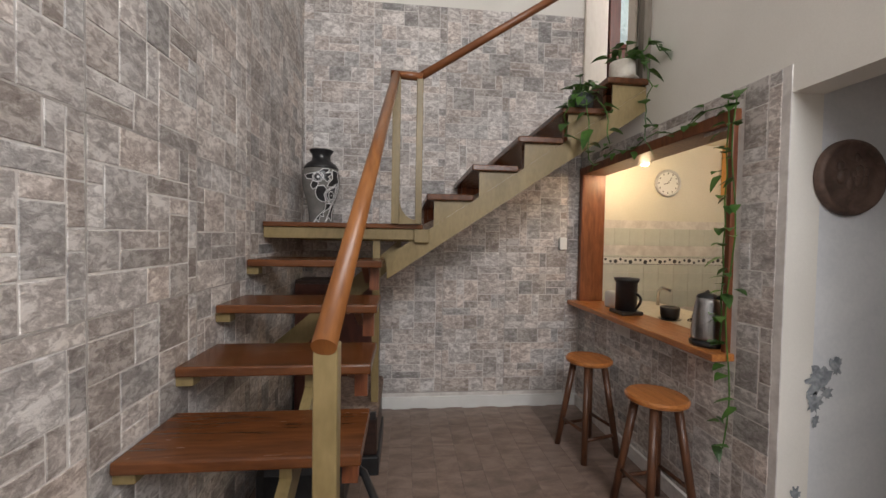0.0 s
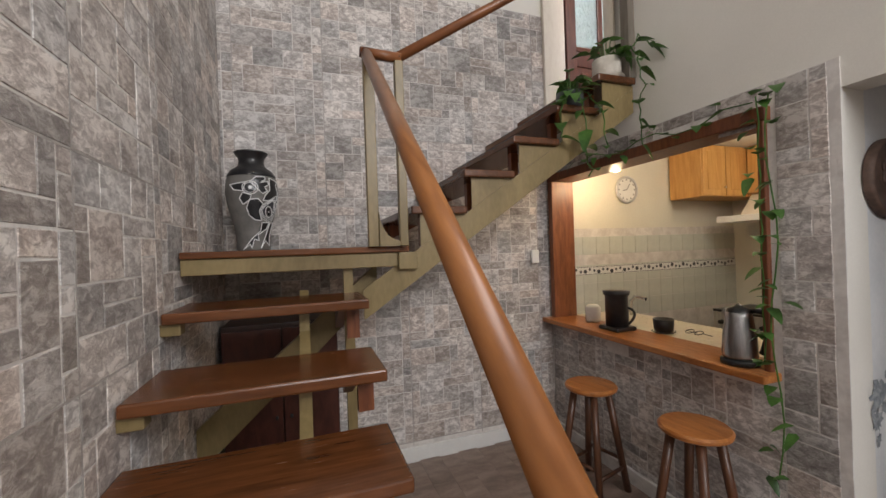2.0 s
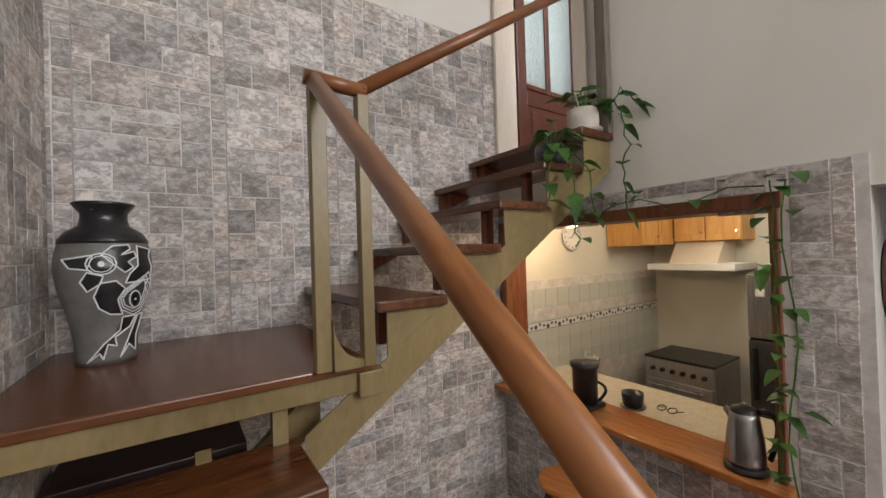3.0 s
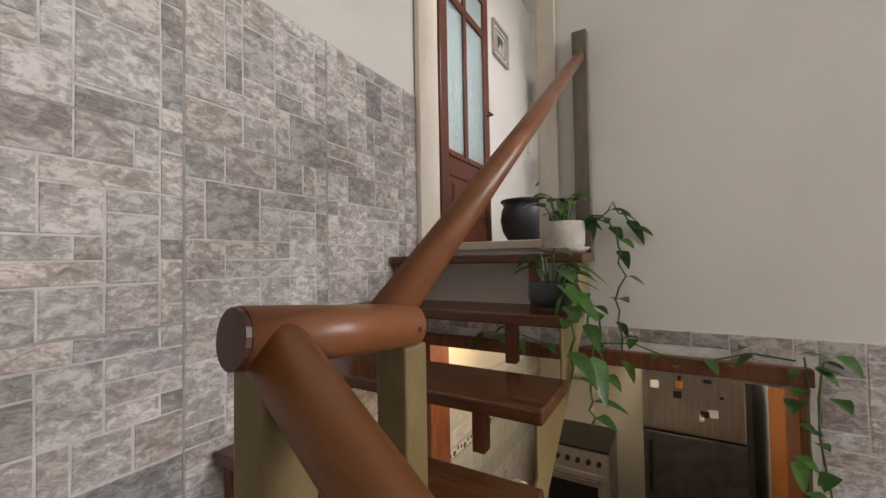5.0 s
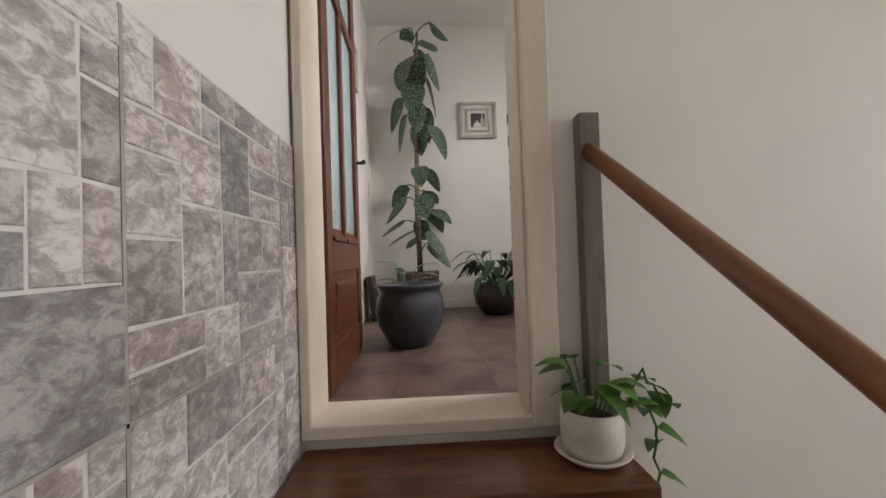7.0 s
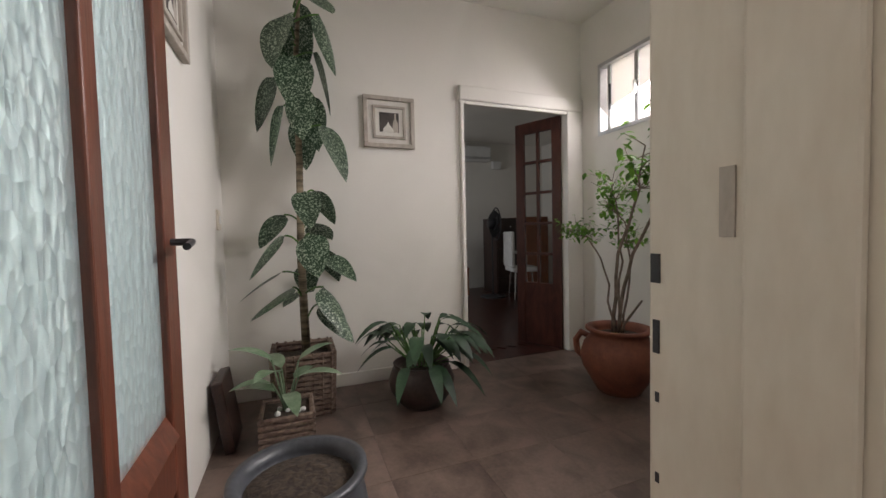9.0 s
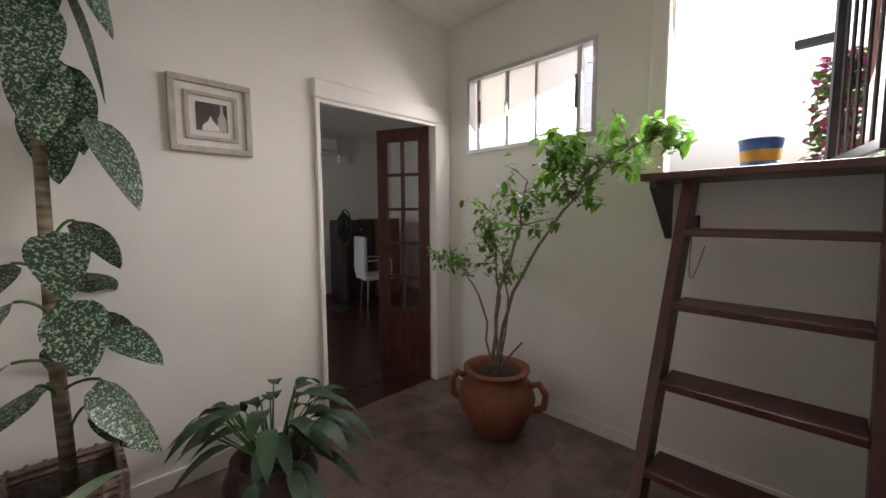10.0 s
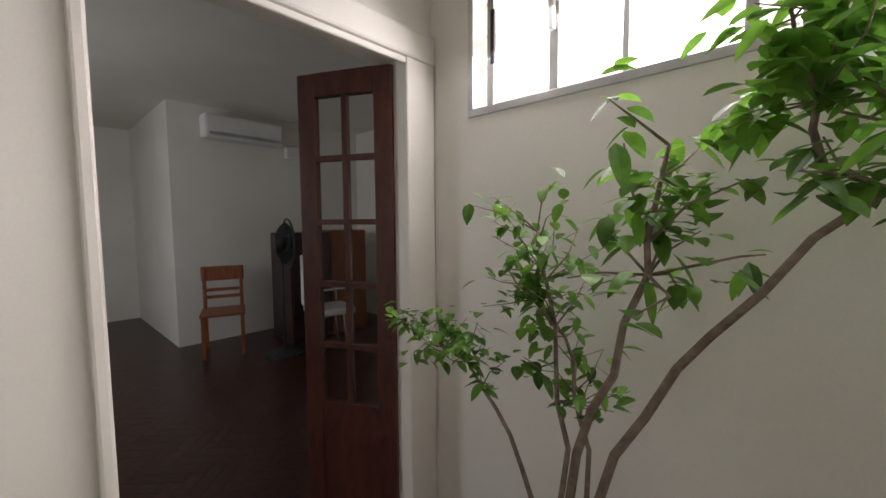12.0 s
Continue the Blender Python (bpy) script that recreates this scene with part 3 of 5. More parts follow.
rail = empty("handrail", (0, 0, 0), "round orange-brown wooden handrail on olive posts", "handrail")
A, B, C, D = (-0.158, 0.79, 1.278), (-0.066, 2.43, 2.50), (0.082, 2.42, 2.48), (1.58, 2.49, 3.49)
part("lower_rail", tube([A, B], 0.026, 32), M_RAIL, rail, smooth=True)
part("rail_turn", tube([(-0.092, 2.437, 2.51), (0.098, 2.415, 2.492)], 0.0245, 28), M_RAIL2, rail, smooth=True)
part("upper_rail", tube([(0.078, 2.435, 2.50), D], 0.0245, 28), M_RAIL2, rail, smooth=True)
part("end_grain", tube([(-0.0965, 2.4375, 2.5104), (-0.0915, 2.4369, 2.5099)], 0.0236, 20), M_LADDER, rail, "dark end grain")
for p in ((-0.066, 2.395, 2.50), (0.085, 2.396, 2.492)):
    part("screw_hole", lathe([(0, 0.003), (0.005, 0.002), (0.005, -0.003)], 10, at=p), M_IRON, rail)
part("newel_post", bx(-0.183, -0.133, 0.805, 0.855, -0.01, 1.275, bevel=0.004), M_KHAKI, rail)
part("rail_post", bx(-0.085, -0.035, 2.415, 2.455, LZ, 2.49, bevel=0.003), M_KHAKI, rail)
part("rail_post", bx(0.062, 0.102, 2.395, 2.435, LZ, 2.475, bevel=0.003), M_KHAKI, rail)
g = [(-0.035, LZ)] + [(0.065 - 0.10 * math.cos(a), LZ + 0.16 - 0.135 * math.sin(a)) for a in np.linspace(0.0, math.pi / 2, 8)] + [(0.065, LZ)]
part("gusset", prism(g, "y", 2.40, 2.43), M_KHAKI, rail)
part("end_post", bx(1.555, 1.608, 2.455, 2.52, 2.587, 3.60, bevel=0.004), M_POST, rail, "weathered grey wooden post")

# ---- vase on the landing ----
VX, VY = -0.655, 3.12
vase = empty("vase", (VX, VY, LZ), "tall black and grey ceramic vase with white line bird", "vase")
BODY = [(0.098, 0), (0.103, 0.02), (0.104, 0.08), (0.12, 0.17), (0.152, 0.28), (0.164, 0.355), (0.157, 0.42), (0.147, 0.449)]
part("body", lathe([(0, 0)] + BODY, 48), M_VASE, vase, smooth=True)
prof = [(0.1465, 0.447), (0.151, 0.448), (0.150, 0.46), (0.128, 0.49), (0.086, 0.515), (0.079, 0.545), (0.08, 0.565), (0.10, 0.59), (0.107, 0.60), (0.10, 0.605), (0.07, 0.57), (0, 0.55)]
part("neck", lathe(prof, 48), M_VBLACK, vase, "glossy black neck", smooth=True)
FACING = radians(-82)


def vase_r(z):
    for (r0, z0), (r1, z1) in zip(BODY, BODY[1:]):
        if z <= z1:
            return r0 + (r1 - r0) * (z - z0) / (z1 - z0)
    return BODY[-1][0]


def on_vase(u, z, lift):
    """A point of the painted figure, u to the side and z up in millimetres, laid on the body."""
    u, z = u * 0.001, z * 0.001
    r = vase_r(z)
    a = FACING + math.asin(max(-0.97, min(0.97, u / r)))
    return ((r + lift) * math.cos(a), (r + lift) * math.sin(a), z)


def finer(pts, n=4):
    out = []
    for (u0, z0), (u1, z1) in zip(pts, pts[1:] + pts[:1]):
        out += [(u0 + (u1 - u0) * k / n, z0 + (z1 - z0) * k / n) for k in range(n)]
    return out


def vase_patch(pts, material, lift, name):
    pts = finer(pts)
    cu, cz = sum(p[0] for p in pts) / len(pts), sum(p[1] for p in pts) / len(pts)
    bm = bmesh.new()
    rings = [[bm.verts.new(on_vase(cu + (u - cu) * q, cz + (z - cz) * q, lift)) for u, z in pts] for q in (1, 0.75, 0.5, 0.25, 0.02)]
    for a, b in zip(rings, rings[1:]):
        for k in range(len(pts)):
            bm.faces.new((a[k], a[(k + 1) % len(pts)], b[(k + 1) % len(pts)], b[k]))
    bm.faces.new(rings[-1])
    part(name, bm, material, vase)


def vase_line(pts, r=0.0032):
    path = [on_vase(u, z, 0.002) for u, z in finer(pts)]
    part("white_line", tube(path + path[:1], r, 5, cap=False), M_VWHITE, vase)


def oval(u, z, ru, rz, n=12):
    return [(u + ru * math.cos(2 * math.pi * k / n), z + rz * math.sin(2 * math.pi * k / n)) for k in range(n)]


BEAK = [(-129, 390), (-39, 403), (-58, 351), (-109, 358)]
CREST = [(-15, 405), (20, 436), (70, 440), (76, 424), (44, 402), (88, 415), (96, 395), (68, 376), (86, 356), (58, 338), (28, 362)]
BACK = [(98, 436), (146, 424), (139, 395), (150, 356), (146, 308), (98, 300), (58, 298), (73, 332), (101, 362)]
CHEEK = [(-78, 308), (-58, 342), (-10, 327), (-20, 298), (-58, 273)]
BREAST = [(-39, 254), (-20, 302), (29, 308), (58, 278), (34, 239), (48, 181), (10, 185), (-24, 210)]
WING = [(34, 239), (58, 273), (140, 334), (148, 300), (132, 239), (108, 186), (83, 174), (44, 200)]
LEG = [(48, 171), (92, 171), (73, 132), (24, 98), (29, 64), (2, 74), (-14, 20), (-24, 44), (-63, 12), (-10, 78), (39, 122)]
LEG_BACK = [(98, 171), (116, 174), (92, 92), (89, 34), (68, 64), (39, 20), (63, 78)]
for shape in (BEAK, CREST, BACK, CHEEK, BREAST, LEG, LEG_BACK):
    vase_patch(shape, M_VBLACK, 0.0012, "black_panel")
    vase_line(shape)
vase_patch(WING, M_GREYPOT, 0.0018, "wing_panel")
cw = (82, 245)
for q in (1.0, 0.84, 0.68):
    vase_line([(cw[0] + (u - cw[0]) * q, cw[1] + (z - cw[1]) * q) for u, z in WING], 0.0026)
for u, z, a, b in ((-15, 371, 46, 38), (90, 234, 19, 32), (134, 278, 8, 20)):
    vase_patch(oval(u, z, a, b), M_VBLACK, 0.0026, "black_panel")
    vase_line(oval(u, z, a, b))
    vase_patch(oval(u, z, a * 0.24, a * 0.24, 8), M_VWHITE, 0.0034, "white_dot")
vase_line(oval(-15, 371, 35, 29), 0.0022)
vase.scale = (0.87, 0.87, 0.965)

# ---- bar stools ----
def stool(x, y, turn, h=0.672):
    s = empty("bar_stool", (x, y, 0), "round orange-brown wooden bar stool on floor beside ledge", "stool", "bar stools at the hatch")
    part("seat", lathe([(0, h - 0.035), (0.145, h - 0.035), (0.158, h - 0.026), (0.16, h - 0.012), (0.15, h - 0.002), (0, h)], 40), M_ORANGE, s, "orange varnished round seat", smooth=False)
    for k in range(4):
        a = math.pi / 4 + k * math.pi / 2
        part("leg", tube([(0.205 * math.cos(a), 0.205 * math.sin(a), -0.012), (0.10 * math.cos(a), 0.10 * math.sin(a), h - 0.035)], [0.021, 0.023], 12), M_STOOL, s, smooth=True)
        b = a + math.pi / 2
        hz = 0.20 if k % 2 else 0.15
        r = 0.205 - 0.105 * hz / h
        part("stretcher", tube([(r * math.cos(a), r * math.sin(a), hz), (r * math.cos(b), r * math.sin(b), hz)], 0.012, 8), M_STOOL, s, smooth=True)
    s.rotation_euler[2] = turn
    return s


stool(1.325, 2.63, 0.25)
stool(1.385, 1.97, 0.1)

# ---- kitchen ----
bm = bx(1.80, 2.30, 1.75, 3.395, 0.90, 0.955, bevel=0.005)
tagged(mesh_object("kitchen_worktop", bm, M_COUNTER), "cream kitchen worktop behind the hatch ledge", "worktop")
tagged(mesh_object("kitchen_base_cabinet", bx(1.80, 2.27, 1.78, 3.39, -0.01, 0.895), M_CAB), "wooden base cabinet under cream worktop", "cabinet")
tiles = structure("tile_wall", bx(1.765, 3.835, 3.392, 3.398, 0.0, 1.70), M_MORTAR, "pale green-white kitchen wall tiling")
tile_me = None
for i in range(14):
    for j in range(5):
        x0, z0 = 1.77 + i * 0.148, 0.90 + j * 0.16 + (0.09 if j > 2 else 0)
        if z0 + 0.15 > 1.72:
            continue
        if tile_me is None:
            t = part("tile", bx(0, 0.1455, 3.388, 3.3925, 0, 0.157, bevel=0.0015), M_TILEK, tiles)
            tile_me = t.data
        else:
            t = new("tile", tile_me); t.parent = tiles
        t.location = (x0, 0, z0)
bm = bx(1.77, 3.83, 3.386, 3.3925, 1.292, 1.365)
bord = part("border_strip", bm, M_PLASTIC, tiles, "white border with small dark motifs")
bm = bmesh.new()
for i in range(42):
    x = 1.79 + i * 0.0485
    r = 0.013 + 0.006 * (i % 3 == 0)
    bmesh.ops.create_cone(bm, cap_ends=True, segments=7, radius1=r, radius2=r, depth=0.002, matrix=Matrix.Translation((x, 3.3855, 1.328 + 0.012 * math.sin(i * 1.9))) @ Matrix.Rotation(radians(90), 4, "X"))
for zz in (1.296, 1.360):
    box(bm, 1.77, 3.83, 3.3847, 3.386, zz - 0.002, zz + 0.002)
part("motifs", bm, M_GREYPOT, bord)

clock = empty("wall_clock", (2.42, 3.40, 2.05), "round white wall clock with grey rim", "clock")
part("rim", tube([(0.115 * math.cos(a), -0.02, 0.115 * math.sin(a)) for a in np.linspace(0, 2 * math.pi, 40)], 0.013, 8, cap=False), M_ALU, clock, smooth=True)
bm = bmesh.new()
bmesh.ops.create_cone(bm, cap_ends=True, segments=40, radius1=0.113, radius2=0.113, depth=0.02, matrix=Matrix.Translation((0, -0.012, 0)) @ Matrix.Rotation(radians(90), 4, "X"))
part("face", bm, M_PLASTIC, clock)
for k in range(12):
    a = k * math.pi / 6
    part("hour_mark", bx(0.09 * math.sin(a) - 0.004, 0.09 * math.sin(a) + 0.004, -0.0245, -0.0225, 0.09 * math.cos(a) - 0.007, 0.09 * math.cos(a) + 0.007), M_DARK, clock)
part("hour_hand", tube([(0, -0.027, 0), (-0.045, -0.027, -0.01)], 0.003, 5), M_DARK, clock)
part("minute_hand", tube([(0, -0.027, 0), (0.035, -0.027, 0.055)], 0.0025, 5), M_DARK, clock)


def cupboard(name, x0, x1, y0, y1, z0, z1, face, doors, label):
    c = empty(name, ((x0 + x1) / 2, (y0 + y1) / 2, z0), label, "cabinet")
    ox, oy, oz = c.location
    part("body", bx(x0 - ox, x1 - ox, y0 - oy, y1 - oy, 0, z1 - oz, bevel=0.003), M_CAB, c)
    for d in range(doors):
        if face == "y":
            w = (x1 - x0) / doors
            a, b = x0 - ox + d * w + 0.005, x0 - ox + (d + 1) * w - 0.005
            dr = part("door", bx(a, b, y0 - oy - 0.018, y0 - oy - 0.001, 0.005, z1 - z0 - 0.005, bevel=0.003), M_CAB, c)
            part("panel", bx(a + 0.05, b - 0.05, y0 - oy - 0.024, y0 - oy - 0.0185, 0.06, z1 - z0 - 0.06, bevel=0.003), M_CAB, dr)
            part("knob", bx(b - 0.03, b - 0.015, y0 - oy - 0.04, y0 - oy - 0.018, 0.07, 0.09, bevel=0.004), M_CHROME, dr)
        else:
            w = (y1 - y0) / doors
            a, b = y0 - oy + d * w + 0.005, y0 - oy + (d + 1) * w - 0.005
            dr = part("door", bx(x0 - ox - 0.018, x0 - ox - 0.001, a, b, 0.005, z1 - z0 - 0.005, bevel=0.003), M_CAB, c)
            part("panel", bx(x0 - ox - 0.024, x0 - ox - 0.0185, a + 0.05, b - 0.05, 0.06, z1 - z0 - 0.06, bevel=0.003), M_CAB, dr)
            part("knob", bx(x0 - ox - 0.04, x0 - ox - 0.018, a + 0.015, a + 0.03, 0.07, 0.09, bevel=0.004), M_CHROME, dr)
    return c


cupboard("wall_cabinet", 2.96, 3.83, 3.07, 3.388, 1.955, 2.415, "y", 3, "honey wood kitchen wall cabinet under ceiling")
cupboard("hood_cabinet", 3.53, 3.835, 2.50, 3.04, 1.98, 2.415, "x", 2, "honey wood kitchen cabinet above cooker hood")
hood = empty("cooker_hood", (3.6, 2.85, 1.72), "white slim cooker hood above stove", "cooker hood")
part("canopy", bx(-0.27, 0.235, -0.36, 0.36, 0, 0.06, bevel=0.006), M_PLASTIC, hood)
part("duct", prism([(-0.18, 0.06), (0.235, 0.06), (0.235, 0.255), (-0.02, 0.255)], "y", -0.2, 0.2), M_CREAM, hood)
stove = empty("cooker", (3.56, 2.95, 0), "stainless steel gas cooker with black oven door", "cooker")
part("body", bx(-0.26, 0.27, -0.30, 0.30, 0.0, 0.88, bevel=0.006), M_INOX, stove)
part("hob", bx(-0.265, 0.27, -0.30, 0.30, 0.882, 0.905, bevel=0.004), M_DARK, stove)
od = part("oven_door", bx(-0.285, -0.262, -0.285, 0.285, 0.15, 0.70, bevel=0.004), M_INOX, stove)
part("oven_window", bx(-0.292, -0.2855, -0.21, 0.21, 0.25, 0.60, bevel=0.003), M_DARK, od)
part("handle", tube([(-0.32, -0.24, 0.66), (-0.32, 0.24, 0.66)], 0.012, 8), M_CHROME, od)
for k in range(6):
    part("knob", lathe([(0, 0.03), (0.018, 0.028), (0.022, 0), (0, 0)], 14, at=(0, 0, 0)), M_DARK, stove).matrix_local = pose(-0.262, -0.22 + k * 0.088, 0.79, 0, -90, 0)
fr = empty("refrigerator", (3.52, 2.05, 0), "dark grey two-door refrigerator with small magnets", "refrigerator")
part("body", bx(-0.28, 0.30, -0.33, 0.33, 0, 1.72, bevel=0.01), M_GREYPOT, fr)
part("freezer_door", bx(-0.33, -0.283, -0.325, 0.325, 1.22, 1.71, bevel=0.008), M_STEEL, fr)
lower = part("lower_door", bx(-0.33, -0.283, -0.325, 0.325, 0.05, 1.205, bevel=0.008), M_GREYPOT, fr)
part("handle", bx(-0.36, -0.331, 0.27, 0.295, 0.75, 1.15, bevel=0.006), M_DARK, lower)
random.seed(5)
for k in range(9):
    yy, zz = random.uniform(-0.27, 0.24), random.uniform(1.3, 1.65)
    part("magnet", bx(-0.337, -0.3305, yy, yy + random.uniform(0.02, 0.06), zz, zz + random.uniform(0.02, 0.06)), random.choice((M_DARK, M_PLASTIC, M_ORANGE)), fr)
kd = structure("door_kitchen", bx(2.35, 2.95, 1.602, 1.64, 0.0, 2.03, bevel=0.004), M_ORANGE, "honey wood kitchen side door")
part("panel", bx(2.45, 2.85, 1.6405, 1.65, 0.25, 0.95, bevel=0.004), M_ORANGE, kd)
part("panel", bx(2.45, 2.85, 1.6405, 1.65, 1.1, 1.85, bevel=0.004), M_ORANGE, kd)

lampt = empty("ceiling_spot", (1.94, 3.0, 2.15), "small warm ceiling spot lamp glowing in kitchen", "lamp")
part("shade", lathe([(0.03, 0.27), (0.035, 0.03), (0.06, 0.0), (0.055, -0.002), (0.03, 0.02), (0, 0.02)], 20), M_CHROME, lampt, smooth=True)
part("bulb", lathe([(0, -0.03), (0.03, -0.02), (0.035, 0.0), (0, 0.015)], 16), M_LAMP, lampt, smooth=True)
lampk = empty("kitchen_ceiling_lamp", (2.9, 2.3, 2.42), "round glowing kitchen ceiling lamp", "lamp")
part("diffuser", lathe([(0.12, 0), (0.11, -0.05), (0.06, -0.08), (0, -0.09)], 24), M_LAMP, lampk, smooth=True)

# things on the ledge and worktop
LED = 0.962
ket = empty("electric_kettle", (1.60, 1.89, LED), "brushed steel electric kettle on black base", "kettle")
part("base", lathe([(0, 0), (0.085, 0), (0.088, 0.018), (0.075, 0.024), (0, 0.024)], 28), M_DARK, ket, smooth=True)
part("body", lathe([(0, 0.025), (0.076, 0.025), (0.08, 0.04), (0.074, 0.12), (0.06, 0.19), (0.055, 0.21), (0, 0.212)], 28), M_STEEL, ket, smooth=True)
part("lid", lathe([(0.056, 0.208), (0.05, 0.222), (0.02, 0.232), (0, 0.245)], 20), M_DARK, ket, smooth=True)
part("handle", tube(curve3((0.02, -0.05, 0.215), (0.05, -0.16, 0.24), (0.03, -0.085, 0.05), 12), 0.011, 8), M_DARK, ket, smooth=True)
part("spout", tube([(0.0, 0.05, 0.185), (0.0, 0.078, 0.207)], [0.02, 0.012], 8), M_STEEL, ket)
ket.scale = (0.92, 0.92, 1.2)
cof = empty("coffee_maker", (1.66, 2.74, LED), "black filter coffee maker with glass jug", "coffee maker")
part("base", bx(-0.085, 0.085, -0.09, 0.09, 0, 0.03, bevel=0.01), M_DARK, cof)
part("column", lathe([(0, 0.03), (0.075, 0.03), (0.075, 0.235), (0.085, 0.245), (0.09, 0.27), (0, 0.275)], 24), M_DARK, cof, smooth=True)
part("handle", tube(curve3((0.03, -0.07, 0.16), (0.05, -0.16, 0.14), (0.03, -0.075, 0.05), 10), 0.009, 8), M_DARK, cof, smooth=True)
bowl = empty("filter_basket", (1.88, 2.56, 0.955), "black plastic filter basket on worktop", "bowl")
part("cup", lathe([(0, 0), (0.05, 0), (0.06, 0.03), (0.064, 0.09), (0.06, 0.092), (0.054, 0.03), (0, 0.015)], 24), M_DARK, bowl, smooth=True)
part("foot", lathe([(0.062, 0.0), (0.075, 0.002), (0.075, 0.008), (0.055, 0.008)], 24), M_GLASS, bowl)
gl = empty("eyeglasses", (1.93, 2.38, 0.955), "folded dark-rimmed glasses on worktop", "glasses")
for s in (-1, 1):
    part("rim", tube([(0.024 * math.cos(a), s * 0.03 + 0.024 * math.sin(a), 0.03 + 0.008 * math.cos(a)) for a in np.linspace(0, 2 * math.pi, 16)], 0.003, 5), M_DARK, gl)
    part("temple", tube([(0.0, s * 0.055, 0.03), (0.09, s * 0.05, 0.004)], 0.0025, 5), M_DARK, gl)
tap = empty("kitchen_tap", (2.2, 3.15, 0.955), "chrome kitchen tap on worktop", "tap")
part("spout", tube([(0, 0, 0), (0, 0, 0.12), (-0.01, -0.06, 0.16), (-0.01, -0.16, 0.15)], 0.013, 8), M_CHROME, tap, smooth=True)
part("handle", tube([(0.0, 0.0, 0.12), (0.06, 0.02, 0.16)], 0.008, 6), M_CHROME, tap)
jar = empty("sugar_jar", (1.72, 3.05, LED), "small whitish jar on ledge", "jar")
part("body", lathe([(0, 0), (0.05, 0), (0.055, 0.02), (0.055, 0.11), (0.04, 0.13), (0, 0.13)], 20), M_PLASTIC, jar, smooth=True)
tagged(mesh_object("wall_socket", bx(1.395, 1.465, 3.375, 3.402, 1.42, 1.53, bevel=0.006), M_PLASTIC), "white wall socket on stone cladding", "socket")
plaque = empty("wall_plaque", (1.88, 1.485, 1.79), "round dark bronze relief plaque on white wall", "plaque")
prof = [(0, 0.028), (0.05, 0.03), (0.09, 0.022), (0.13, 0.02), (0.14, 0.03), (0.155, 0.03), (0.162, 0.015), (0.162, 0.0)]
part("disc", lathe(prof, 40), M_PLAQUE, plaque, smooth=True).matrix_local = pose(0, 0, 0, 90, 0, 0)
bm = bmesh.new()
random.seed(8)
for k in range(16):
    a, r = random.uniform(0, 6.28), random.uniform(0.01, 0.085)
    bmesh.ops.create_icosphere(bm, subdivisions=2, radius=random.uniform(0.012, 0.024), matrix=Matrix.Translation((r * math.cos(a), -0.026, r * math.sin(a))) @ Matrix.Diagonal((1, 0.45, 1.5, 1)))
part("relief", bm, M_PLAQUE, plaque, smooth=True)
# chipped patches
bm = bmesh.new()
random.seed(11)
for cx, cz, w, h in ((1.79, 0.92, 0.16, 0.17), (1.87, 0.98, 0.08, 0.10), (1.77, 0.82, 0.10, 0.12), (1.83, 0.86, 0.07, 0.07), (1.70, 0.42, 0.06, 0.09), (1.78, 0.74, 0.05, 0.07)):
    vs = []
    for k in range(26):
        a = 2 * math.pi * k / 26
        q = random.uniform(0.45, 1)
        vs.append(bm.verts.new((cx + w * 0.5 * q * math.cos(a), 1.4868, cz + h * 0.5 * q * math.sin(a))))
    bm.faces.new(vs)
structure("trim_chipped_plaster", bm, M_CHIP, "grey bare plaster where the paint has flaked")

# vacuum hose and bag under the stairs
bag = empty("storage_bag", (-0.5, 2.2, 0), "black bag with a strap under the stairs", "bag")
part("body", bx(-0.25, 0.2, -0.2, 0.25, -0.01, 0.34, bevel=0.06), M_DARK, bag)
part("strap", tube([(0.15, -0.3, 0.05), (0.36, -0.38, 0.0), (0.40, -0.3, 0.14), (0.3, -0.1, 0.22), (0.1, 0, 0.3)], 0.022, 8), M_DARK, bag, smooth=True)
crate = empty("storage_box", (-0.37, 2.72, 0), "low box with beige top and black base under stairs", "box")
part("base", bx(-0.25, 0.23, -0.29, 0.28, -0.01, 0.12, bevel=0.012), M_DARK, crate)
part("body", bx(-0.235, 0.215, -0.275, 0.265, 0.12, 0.36, bevel=0.012), M_DRESS, crate)
part("top", bx(-0.245, 0.225, -0.285, 0.275, 0.36, 0.44, bevel=0.02), M_WICKER, crate, "beige padded top")
part("latch", bx(0.16, 0.21, -0.305, -0.285, 0.36, 0.41, bevel=0.005), M_DARK, crate)
board = empty("low_cabinet", (-0.52, 3.22, 0), "dark mahogany cabinet standing under the landing", "cabinet")
part("body", bx(-0.32, 0.32, -0.13, 0.15, 0, 1.16, bevel=0.006), M_DRESS, board)
for a in (-0.315, 0.005):
    d = part("door", bx(a, a + 0.31, -0.15, -0.131, 0.05, 1.13, bevel=0.004), M_LADDER, board)
    part("knob", bx(a + (0.27 if a < 0 else 0.03), a + (0.285 if a < 0 else 0.045), -0.17, -0.15, 0.6, 0.62, bevel=0.004), M_IRON, d)

